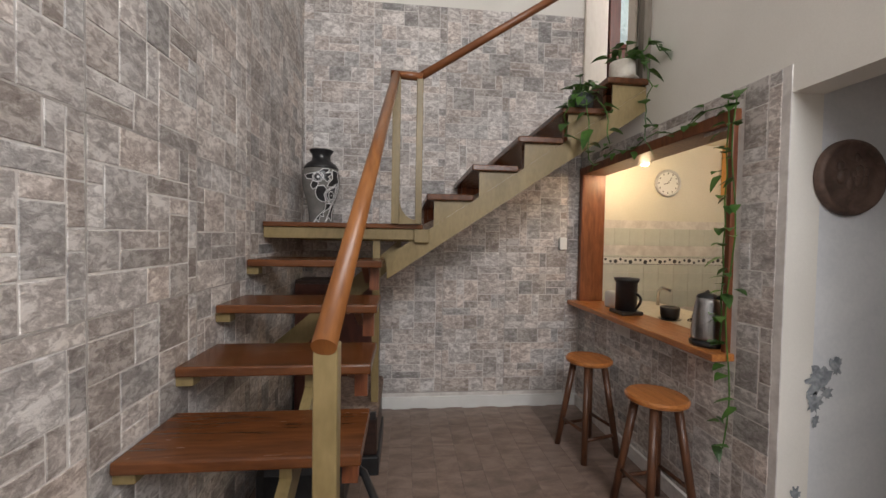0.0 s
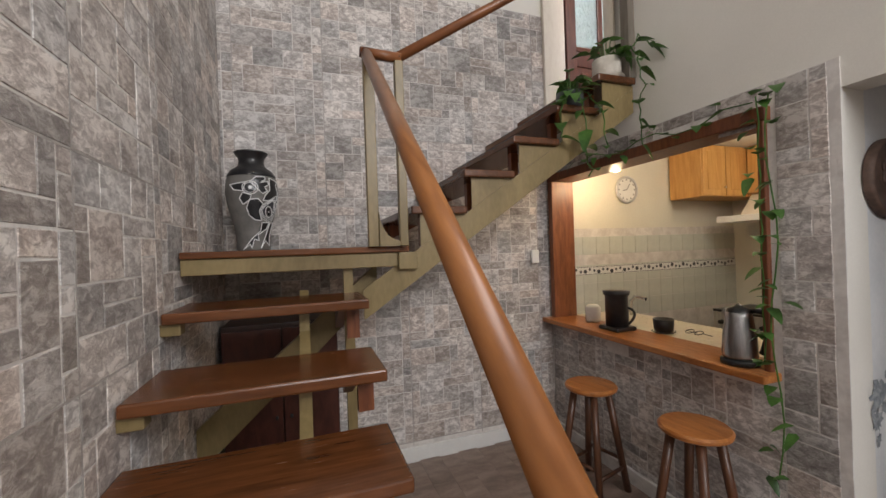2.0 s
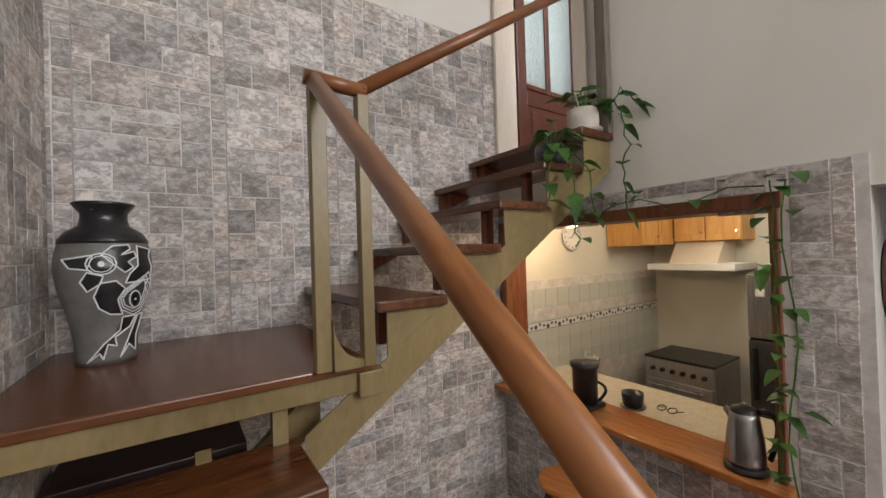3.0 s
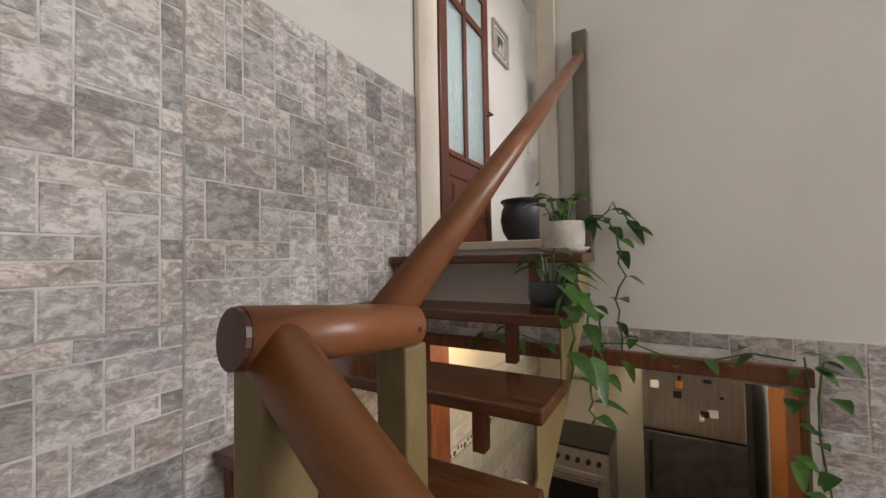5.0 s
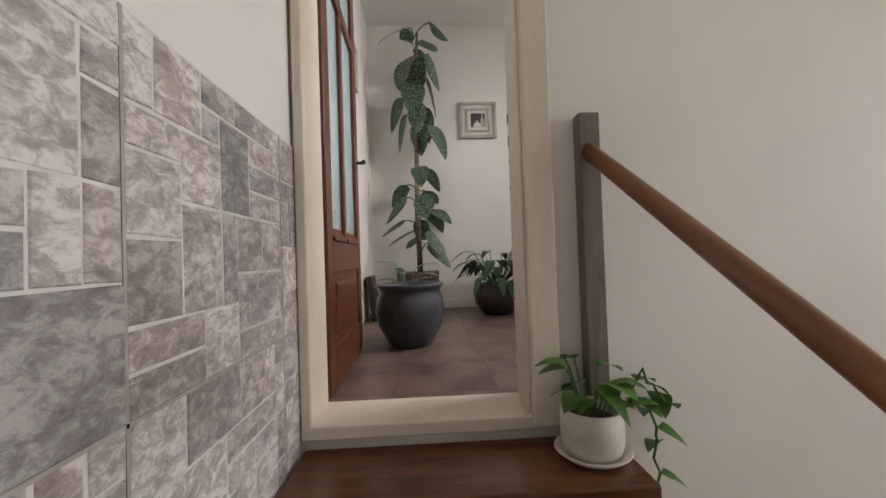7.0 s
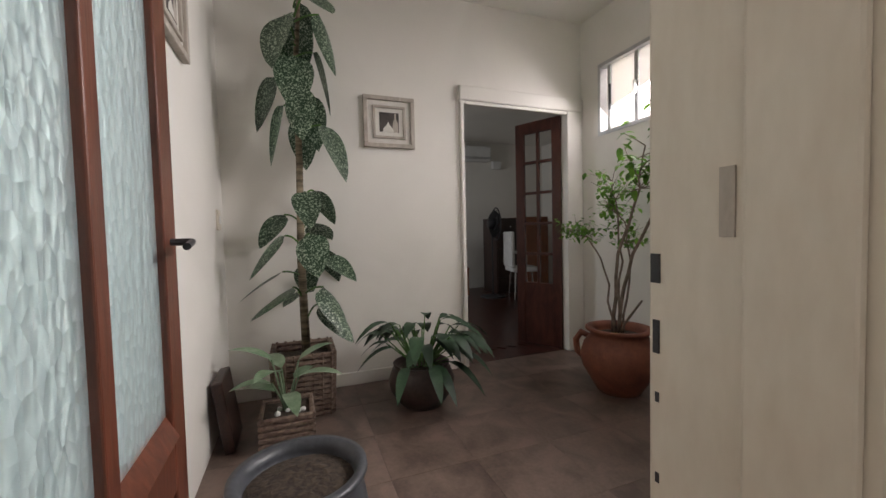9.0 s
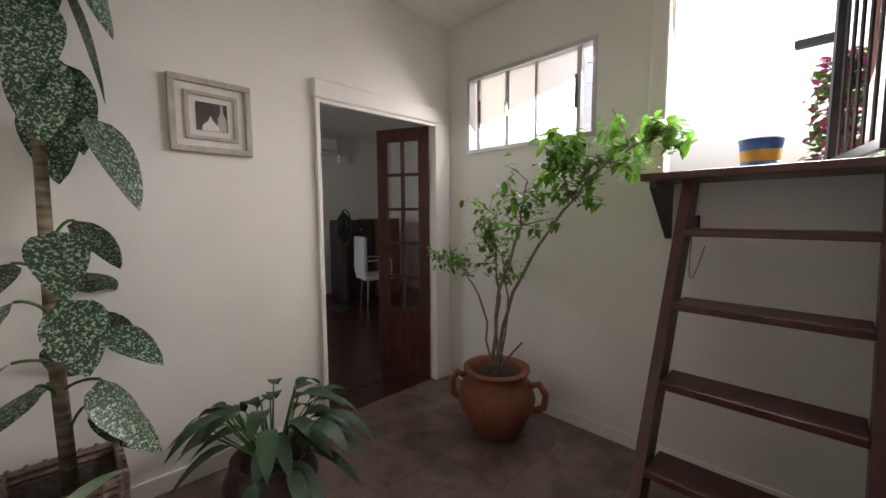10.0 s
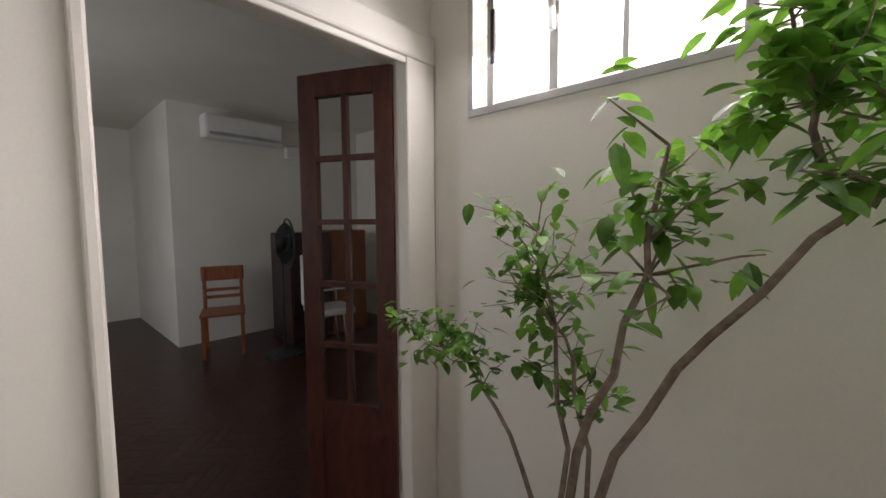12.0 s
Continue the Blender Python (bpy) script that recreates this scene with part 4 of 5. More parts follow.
# ---- door leaf at the top ----
leafd = empty("door_1", (1.81, 3.388, VF + 0.008), "open mahogany door with patterned glass panes", "door")
leafd["kind"] = "structure"
LW, LH = 0.80, 2.04
part("stile", bx(0, 0.10, -0.02, 0.02, 0, LH, bevel=0.004), M_MAHOG, leafd)
part("stile", bx(LW - 0.10, LW, -0.02, 0.02, 0, LH, bevel=0.004), M_MAHOG, leafd)
part("mullion", bx(0.345, 0.395, -0.02, 0.02, 0.58, LH - 0.12, bevel=0.004), M_MAHOG, leafd)
part("bottom_rail", bx(0.10, LW - 0.10, -0.02, 0.02, 0, 0.16, bevel=0.004), M_MAHOG, leafd)
part("middle_rail", bx(0.10, LW - 0.10, -0.02, 0.02, 0.45, 0.58, bevel=0.004), M_MAHOG, leafd)
part("top_rail", bx(0.10, LW - 0.10, -0.02, 0.02, LH - 0.12, LH, bevel=0.004), M_MAHOG, leafd)
part("transom_bar", bx(0.10, LW - 0.10, -0.02, 0.02, 1.64, 1.70, bevel=0.004), M_MAHOG, leafd)
part("panel", bx(0.10, LW - 0.10, -0.012, 0.012, 0.16, 0.45), M_MAHOG, leafd)
part("raised_panel", bx(0.15, LW - 0.15, -0.022, 0.022, 0.20, 0.41, bevel=0.01), M_MAHOG, leafd)
for a, b in ((0.10, 0.345), (0.395, LW - 0.10)):
    part("rail_moulding", prism([(-0.03, 0.58), (0.0, 0.64), (0.0, 0.58)], "x", a, b), M_MAHOG, leafd)
    for z0, z1 in ((0.58, 1.64), (1.70, LH - 0.12)):
        part("pane", bx(a, b, -0.004, 0.004, z0, z1), M_ORN, leafd, "rippled translucent glass").visible_shadow = False
part("handle", tube([(LW - 0.05, -0.02, 1.04), (LW - 0.05, -0.065, 1.04), (LW - 0.13, -0.07, 1.03)], 0.009, 8), M_IRON, leafd)
leafd.rotation_euler[2] = radians(1)
for x0, x1, z0, z1, m in ((1.779, 1.791, 3.645, 3.68, M_IRON), (1.780, 1.788, 3.56, 3.60, M_IRON), (1.695, 1.71, 3.70, 3.77, M_PFRAME)):
    part("strike_plate", bx(x0, x1, 2.690, 2.6945, z0, z1), m, door1)
part("moulding", bx(1.60, 1.685, 2.6915, 2.702, 2.664, 4.738, bevel=0.004), M_CREAM, door1)
part("moulding", bx(1.578, 1.597, 2.60, 2.69, 2.62, 4.78, bevel=0.006), M_CREAM, door1)
for z in (2.75, 2.81, 2.9, 3.0, 3.05, 3.22, 3.4, 3.5):
    part("paint_chip", bx(1.781, 1.786, 2.690, 2.6932, z, z + 0.012), M_IRON, door1)


# ---- pictures ----
def picture(at, turn, w, h, label):
    p = empty("picture", at, label, "picture")
    for a in ((-w / 2, w / 2, -h / 2, -h / 2 + 0.03), (-w / 2, w / 2, h / 2 - 0.03, h / 2), (-w / 2, -w / 2 + 0.03, -h / 2 + 0.03, h / 2 - 0.03), (w / 2 - 0.03, w / 2, -h / 2 + 0.03, h / 2 - 0.03)):
        part("frame_rail", bx(a[0], a[1], -0.03, 0, a[2], a[3], bevel=0.004), M_PFRAME, p)
    part("mount", bx(-w / 2 + 0.03, w / 2 - 0.03, -0.012, -0.002, -h / 2 + 0.03, h / 2 - 0.03), M_MOUNT, p)
    for a in ((-w * .32, w * .32, -h * .32, -h * .27), (-w * .32, w * .32, h * .27, h * .32), (-w * .32, -w * .27, -h * .27, h * .27), (w * .27, w * .32, -h * .27, h * .27)):
        part("inner_rail", bx(a[0], a[1], -0.024, -0.0125, a[2], a[3], bevel=0.002), M_PFRAME, p)
    part("print", bx(-w * 0.19, w * 0.19, -0.0145, -0.0125, -h * 0.19, h * 0.19), M_PRINT, p)
    bm = lathe([(0, -h * 0.19), (0.02, -h * 0.19), (0.02, -h * 0.02), (0.006, h * 0.08), (0.006, h * 0.18), (0, h * 0.18)], 10)
    bmesh.ops.scale(bm, vec=(1, 0.04, 1), verts=bm.verts)
    o = part("bottle_shape", bm, M_PFRAME, p); o.location = (w * 0.12, -0.0155, 0)
    bm = lathe([(0, -h * 0.19), (0.04, -h * 0.19), (0.035, -h * 0.12), (0.01, -h * 0.05), (0, h * 0.02)], 10)
    bmesh.ops.scale(bm, vec=(1, 0.04, 1), verts=bm.verts)
    o = part("pear_shape", bm, M_MOUNT, p); o.location = (-w * 0.02, -0.016, 0)
    p.rotation_euler[2] = turn
    return p


picture((4.198, 2.445, 4.505), radians(-90), 0.37, 0.36, "still life print in limed wooden frame on white wall")
picture((3.20, 3.518, 4.62), 0, 0.38, 0.34, "small print in limed wooden frame on white wall")

# ---- sliding window ----
win = tagged(new("window_1"), "aluminium sliding window with frosted bright panes", "window", "", "structure")
for n, a in (("frame_rail", (WX0, WX1, WZ0, WZ0 + 0.03)), ("frame_rail", (WX0, WX1, WZ1 - 0.03, WZ1)), ("frame_rail", (WX0, WX0 + 0.025, WZ0 + 0.03, WZ1 - 0.03)), ("frame_rail", (WX1 - 0.025, WX1, WZ0 + 0.03, WZ1 - 0.03))):
    part(n, bx(a[0], a[1], 0.675, 0.748, a[2], a[3], bevel=0.003), M_ALU, win)
for x, w in ((3.90, 0.03), (3.635, 0.035), (3.40, 0.02), (3.10, 0.03)):
    part("sash_stile", bx(x - w / 2, x + w / 2, 0.69, 0.72, WZ0 + 0.03, WZ1 - 0.03, bevel=0.003), M_ALU, win)
for x0, x1 in ((3.115, 3.39), (3.41, 3.617), (3.652, 3.885)):
    part("pane", bx(x0, x1, 0.702, 0.707, WZ0 + 0.03, WZ1 - 0.03), M_FROST, win).visible_shadow = False
part("latch", bx(3.625, 3.645, 0.72, 0.745, 4.70, 4.80, bevel=0.004), M_PLASTIC, win)
for x in (3.885, 3.115):
    part("pull", bx(x - 0.008, x + 0.008, 0.72, 0.728, 4.66, 4.86), M_IRON, win)
for x0, x1 in ((3.915, 3.965), (3.01, 3.08)):
    for k in range(4):
        part("bar", tube([(x0, 0.65, 4.54 + k * 0.125), (x1, 0.65, 4.56 + k * 0.125)], 0.005, 6), M_ALU, win)

# ---- ladder stair and shelf at the terrace opening ----
lad = empty("ladder_stair", (0, 0, 0), "dark varnished wooden ladder stair leaning to terrace opening", "ladder")


def lad_y(z):
    return 0.96 + (4.24 - z) * 0.42


for x in (2.40, 1.80):
    part("stile", prism([(lad_y(VF) - 0.05, VF), (lad_y(VF) + 0.07, VF), (lad_y(4.24) + 0.06, 4.195), (lad_y(4.24) - 0.06, 4.195)], "x", x, x + 0.04), M_LADDER, lad)
for z in (3.945, 3.65, 3.36, 3.06, 2.80):
    y = lad_y(z)
    part("tread", bx(1.842, 2.398, y - 0.10, y + 0.075, z - 0.03, z, bevel=0.005), M_LADDER, lad)
shelf = empty("landing_shelf", (0, 0, 0), "dark wooden landing shelf on iron bracket below terrace opening", "shelf")
part("board", bx(1.79, 2.60, 0.745, 1.10, 4.158, 4.193, bevel=0.006), M_LADDER, shelf)
part("bracket", prism([(0.755, 4.155), (1.04, 4.155), (1.04, 4.13), (0.775, 3.88), (0.755, 3.88)], "x", 2.55, 2.575), M_IRON, shelf)
part("threshold", bx(DX0, DX1, 0.60, 0.742, 4.16, 4.20, bevel=0.004), M_LADDER, shelf)
part("grab_handle", tube(curve3((1.80, 1.10, 4.11), (1.80, 1.13, 4.60), (1.83, 1.0, 4.195), 10), 0.014, 8), M_IRON, shelf, smooth=True)
part("cable", tube(curve3((2.44, 0.75, 4.15), (2.50, 0.77, 3.4), (2.40, 0.76, 3.85), 14), 0.0025, 5), M_IRON, shelf)
part("lock", bx(2.425, 2.45, 0.76, 0.79, 3.92, 4.0, bevel=0.005), M_IRON, shelf)

# ---- terrace things ----
gate = tagged(new("door_2"), "open terrace door with dark metal bars", "door", "", "structure")
part("frame_stile", bx(0, 0.045, -0.02, 0.02, 0, 1.15), M_IRON, gate)
part("frame_stile", bx(0.62, 0.665, -0.02, 0.02, 0, 1.15), M_IRON, gate)
for z in (0.0, 0.85, 1.11):
    part("frame_rail", bx(0.045, 0.62, -0.018, 0.018, z, z + 0.04), M_IRON, gate)
for k in range(5):
    x = 0.14 + k * 0.1
    part("bar", tube([(x, 0, 0.04), (x, 0, 1.11)], 0.009, 6), M_IRON, gate)
part("shutter", bx(0.0, 0.34, -0.06, -0.03, 0.02, 1.15), M_WOOD2, gate)
gate.matrix_world = pose(1.835, 0.80, 4.25, 0, 0, -78) @ Matrix.Diagonal((1.2, 1, 1, 1))
bucket = empty("paint_bucket", (2.22, 0.668, 4.201), "blue and yellow labelled plastic paint bucket on terrace", "bucket")
part("body", lathe([(0, 0), (0.11, 0), (0.118, 0.06), (0.118, 0.06)], 24), M_BUCKB, bucket, smooth=True)
part("label_band", lathe([(0.118, 0.06), (0.124, 0.13)], 24), M_BUCKY, bucket, smooth=True)
part("rim", lathe([(0.124, 0.13), (0.13, 0.19), (0.136, 0.19), (0.136, 0.2), (0.122, 0.2), (0.118, 0.1), (0, 0.08)], 24), M_BUCKB, bucket, smooth=True)
part("bail", tube(curve3((-0.13, 0, 0.18), (0.02, 0.16, 0.08), (0.13, 0, 0.18), 10), 0.003, 5), M_CHROME, bucket)
bucket.scale = (0.64, 0.64, 0.74)
bush = empty("bougainvillea", (1.96, -1.1, 4.15), "pink flowering bougainvillea bush on terrace", "shrub")
random.seed(21)
bg, bp = bmesh.new(), bmesh.new()
for k in range(1100):
    a, r, z = random.uniform(0, 6.28), random.uniform(0, 0.2), random.uniform(0.05, 1.0)
    leaf(bp if random.random() < 0.4 else bg, (r * math.cos(a), r * math.sin(a), z), (random.uniform(-1, 1), random.uniform(-1, 1), random.uniform(-0.4, 0.8)), random.uniform(0.06, 0.11), 0.06, n=3)
part("foliage", bg, M_FICUS, bush)
part("blossom", bp, M_PINK, bush)
part("stem", tube([(0, 0, 0), (0.05, 0, 0.4), (0, 0.05, 0.9)], [0.03, 0.02, 0.01], 7), M_BARK, bush)
flood = empty("floodlight", (2.14, -0.8, 4.15), "small dark floodlight on thin pole on terrace", "lamp")
part("pole", tube([(-0.12, -0.05, 0), (-0.12, -0.05, 1.05)], 0.012, 6), M_PLASTIC, flood)
part("head", bx(-0.12, 0.1, -0.04, 0.04, 1.02, 1.07, bevel=0.01), M_GREYPOT, flood)

# ---- plants ----
def pot_plant_soil(parent, r, z):
    part("soil", lathe([(r, z - 0.01), (r * 0.5, z + 0.008), (0, z + 0.004)], 20), M_SOIL, parent)


# ficus in terracotta jar
fic = empty("ficus_tree", (3.38, 1.15, VF), "leafy ficus tree in terracotta jar with handles", "potted tree")
part("jar", lathe([(0, 0), (0.13, 0), (0.15, 0.03), (0.225, 0.16), (0.24, 0.23), (0.215, 0.31), (0.175, 0.365), (0.175, 0.385), (0.205, 0.40), (0.205, 0.415), (0.165, 0.415), (0.155, 0.38), (0.155, 0.36), (0, 0.36)], 36), M_TERRA, fic, "orange-brown terracotta jar", smooth=True)
for a in (radians(22), radians(205)):
    c, s = math.cos(a), math.sin(a)
    part("handle", tube([Vector((c * r, s * r, z)) for r, z in [(0.20, 0.32), (0.26, 0.34), (0.30, 0.28), (0.29, 0.20), (0.235, 0.17)]], 0.022, 8), M_TERRA, fic, smooth=True)
pot_plant_soil(fic, 0.158, 0.37)
random.seed(31)
lv = bmesh.new()
BASE = Vector((3.38, 1.15, VF))


def limb(pts, r0, spray, dense, spread, low=0.45, size=1.0):
    """A stem through points in the room, forking into twigs over its upper part, with leaves round the twigs."""
    pts = [Vector(p) - BASE for p in pts]
    path = []
    for a, b in zip(pts, pts[1:]):
        path += [a.lerp(b, k / 4) + Vector([random.gauss(0, 0.007) for _ in range(3)]) for k in range(4)]
    path.append(pts[-1])
    n = len(path)
    part("branch", tube(path, [r0 * (1 - 0.75 * k / n) for k in range(n)], 7), M_BARK, fic, smooth=True)
    for k in range(spray):
        i = random.randint(int(n * low), n - 1)
        d = Vector((random.uniform(-1, 1), random.uniform(-0.8, 0.8), random.uniform(-0.25, 0.9))).normalized()
        tip = path[i] + d * random.uniform(0.5, 1.0) * spread
        mid = path[i].lerp(tip, 0.5) + Vector([random.gauss(0, 0.015) for _ in range(3)])
        part("twig", tube([path[i], mid, tip], [r0 * 0.28, r0 * 0.2, r0 * 0.12], 5), M_BARK, fic, smooth=True)
        for q in range(dense + 2):
            b = path[i].lerp(tip, random.uniform(0.35, 1.05)) + Vector([random.gauss(0, 0.02) for _ in range(3)])
            leaf(lv, b, (random.uniform(-1, 1), random.uniform(-1, 1), random.uniform(-0.7, 0.4)), size * random.uniform(0.045, 0.075), size * random.uniform(0.028, 0.04), 0.3, n=5, tipped=0.8)


G = VF + 0.36
limb([(3.36, 1.17, G), (3.30, 1.16, 3.45), (3.10, 1.13, 3.85), (2.85, 1.1, 4.18), (2.66, 1.09, 4.33)], 0.013, 24, 9, 0.24, 0.66)
limb([(2.95, 1.11, 4.06), (2.98, 1.1, 4.25), (3.02, 1.1, 4.42)], 0.008, 14, 10, 0.2)
limb([(2.80, 1.1, 4.22), (2.62, 1.1, 4.33), (2.47, 1.1, 4.38)], 0.008, 9, 10, 0.13)
limb([(3.37, 1.19, G), (3.32, 1.2, 3.55), (3.22, 1.16, 3.95), (3.18, 1.14, 4.2)], 0.013, 15, 7, 0.22, 0.66)
limb([(3.38, 1.15, G), (3.40, 1.12, 3.5), (3.45, 1.1, 3.9), (3.48, 1.1, 4.03)], 0.009, 26, 3, 0.2, 0.45, 0.8)
limb([(3.39, 1.18, G), (3.46, 1.18, 3.45), (3.66, 1.15, 3.66), (3.90, 1.12, 3.70)], 0.008, 26, 4, 0.16, 0.5, 0.75)
limb([(3.36, 1.14, G), (3.35, 1.08, 3.5), (3.42, 1.05, 3.75), (3.60, 1.05, 3.92)], 0.008, 26, 3, 0.19, 0.4, 0.75)
part("snag", tube([(-0.01, 0, 0.37), (-0.05, 0, 0.45), (-0.2, 0.02, 0.62)], [0.01, 0.008, 0.006], 6), M_BARK, fic)
f = part("foliage", lv, M_FICUS, fic, "bright green small leaves")
f["kind"] = "stuff"

# dieffenbachia in wicker basket
dif = empty("dieffenbachia", (3.96, 3.08, VF), "tall speckled dumb cane plant in wicker basket", "potted plant")
for k in range(12):
    z = 0.015 + k * 0.031
    q = 0.155 + 0.012 * k / 11
    part("weave_band", tube([(q * x, q * y, z) for x, y in ((-1, -1), (0, -1.03), (1, -1), (1.03, 0), (1, 1), (0, 1.03), (-1, 1), (-1.03, 0), (-1, -1))], 0.0165, 6), M_WICKER, dif, "woven brown wicker")
for k in range(28):
    q, side = -0.15 + (k % 7) * 0.05, k // 7
    x, y = ((q, -0.172), (0.172, q), (q, 0.172), (-0.172, q))[side]
    part("weave_stake", tube([(x * 0.95, y * 0.95, 0.0), (x * 1.04, y * 1.04, 0.375)], 0.008, 5), M_WICKER, dif)
part("soil", bx(-0.15, 0.15, -0.15, 0.15, 0.2, 0.31), M_SOIL, dif)
random.seed(41)
stem = [(0.0, -0.02, 0.3), (0.01, -0.01, 0.9), (0.0, -0.02, 1.5), (0.02, -0.02, 2.1), (0.0, -0.06, 2.6)]
part("cane", tube(stem, [0.026, 0.024, 0.02, 0.016, 0.01], 10), M_CANE, dif, smooth=True)
def cane_leaf(z, a, reach, rise, fall, length):
    """A stalk that climbs away from the cane and a broad speckled blade that hangs from its end."""
    c, s = math.cos(a), math.sin(a)
    st = Vector((0.0, -0.02, z))
    e = st + Vector((c * reach, s * reach, rise))
    part("leaf_stalk", tube(curve3(st, st + Vector((c * reach * 0.5, s * reach * 0.5, rise * 1.1)), e, 5), 0.006, 5), M_LEAF, dif)
    part("leaf", leaf(bmesh.new(), e, (c, s, -fall), length, length * random.uniform(0.62, 0.78), 0.28, random.uniform(-0.35, 0.3), n=9, tipped=0.72, twist=random.uniform(-0.5, 0.5)), M_DIEFF, dif, smooth=True)


for k in range(14):
    cane_leaf(0.52 + 0.055 * k + random.uniform(-0.03, 0.03), -1.9 + k * 2.0 + random.uniform(-0.3, 0.3), random.uniform(0.07, 0.2), random.uniform(0.04, 0.13), random.uniform(0.25, 1.1), random.uniform(0.22, 0.29))
for k in range(12):
    cane_leaf(1.66 + 0.065 * k + random.uniform(-0.03, 0.03), -2.2 + k * 1.9 + random.uniform(-0.3, 0.3), random.uniform(0.07, 0.15), random.uniform(0.03, 0.1), random.uniform(1.6, 3.6), random.uniform(0.24, 0.31))
for k in range(5):
    cane_leaf(2.36 + 0.06 * k, -2.6 + k * 2.3, random.uniform(0.1, 0.17), random.uniform(0.08, 0.16), random.uniform(0.1, 0.8), random.uniform(0.2, 0.27))

# low wicker planter beside it
low = empty("low_planter", (3.575, 3.17, VF), "pale-leaved plant in low wicker planter", "potted plant")
for k in range(6):
    part("weave_band", tube([(0.12 * x, 0.12 * y, 0.015 + k * 0.03) for x, y in ((-1, -1), (1, -1), (1, 1), (-1, 1), (-1, -1))], 0.016, 6), M_WICKER, low)
part("soil", bx(-0.11, 0.11, -0.11, 0.11, 0.1, 0.16), M_SOIL, low)
for k in range(9):
    a = k * 2.4 + 0.9
    c, s_ = math.cos(a), math.sin(a)
    e = Vector((c * 0.07, s_ * 0.07, 0.25 + 0.022 * k))
    part("leaf_stalk", tube(curve3((c * 0.01, s_ * 0.01, 0.15), (c * 0.02, s_ * 0.02, 0.22), e, 4), 0.005, 5), M_PALE, low)
    part("leaf", leaf(bmesh.new(), e, (c, s_, 0.25 + 0.05 * k), random.uniform(0.2, 0.27), random.uniform(0.065, 0.085), 0.35, 0.2, n=7, tipped=0.75), M_PALE, low, smooth=True)
for k in range(9):
    bm = bmesh.new()
    bmesh.ops.create_icosphere(bm, subdivisions=2, radius=random.uniform(0.011, 0.02))
    part("pebble", bm, M_PLASTIC, low, smooth=True).location = (random.uniform(-0.09, 0.02), random.uniform(-0.09, 0.05), 0.166)
case = tagged(mesh_object("flat_case", bx(-0.13, 0.13, -0.025, 0.025, 0, 0.36, bevel=0.008), M_DRESS), "dark flat case leaning against white wall", "case")
case.matrix_world = pose(3.66, 3.43, VF + 0.005, -8, 0, 0)
switch = empty("light_switch", (4.02, VN, VF + 1.16), "white light switch plate on white wall", "switch")
part("plate", bx(-0.04, 0.04, -0.012, 0.002, -0.06, 0.06, bevel=0.004), M_CREAM, switch)
part("rocker", bx(-0.014, 0.014, -0.018, -0.012, -0.022, 0.022, bevel=0.003), M_PLASTIC, switch)

# grey pot near the door leaf
gp = empty("grey_planter", (2.66, 3.11, VF), "large round charcoal glazed pot with bare soil", "plant pot")
part("pot", lathe([(0, 0), (0.12, 0), (0.14, 0.02), (0.20, 0.13), (0.218, 0.22), (0.205, 0.30), (0.19, 0.335), (0.195, 0.355), (0.215, 0.37), (0.213, 0.385), (0.185, 0.385), (0.17, 0.35), (0.17, 0.33), (0, 0.33)], 40), M_GREYPOT, gp, smooth=True)
pot_plant_soil(gp, 0.172, 0.345)
gp.scale = (0.93, 0.93, 0.93)

# peace lily in brown pot
pl = empty("peace_lily", (3.72, 2.395, VF), "dark glossy leafy plant in round brown pot", "potted plant")
part("pot", lathe([(0, 0), (0.12, 0), (0.14, 0.02), (0.195, 0.1), (0.205, 0.16), (0.18, 0.225), (0.165, 0.24), (0.175, 0.26), (0.165, 0.262), (0.15, 0.235), (0, 0.23)], 36), M_BROWNPOT, pl, smooth=True)
pot_plant_soil(pl, 0.15, 0.24)
random.seed(51)
for k in range(52):
    a = random.uniform(0, 6.28)
    el = random.uniform(0.2, 1.3)
    c, s = math.cos(a), math.sin(a)
    L = random.uniform(0.12, 0.31)
    e = Vector((c * (0.05 + L * math.cos(el)), s * (0.05 + L * math.cos(el)), 0.26 + L * math.sin(el)))
    part("leaf_stalk", tube([(c * 0.04, s * 0.04, 0.24), e], 0.004, 5), M_LEAF, pl)
    part("leaf", leaf(bmesh.new(), e, (c, s, 0.35 * el), random.uniform(0.16, 0.26), random.uniform(0.06, 0.085), 0.75, 0.2, n=6, tipped=0.8), M_DLEAF, pl, smooth=True)


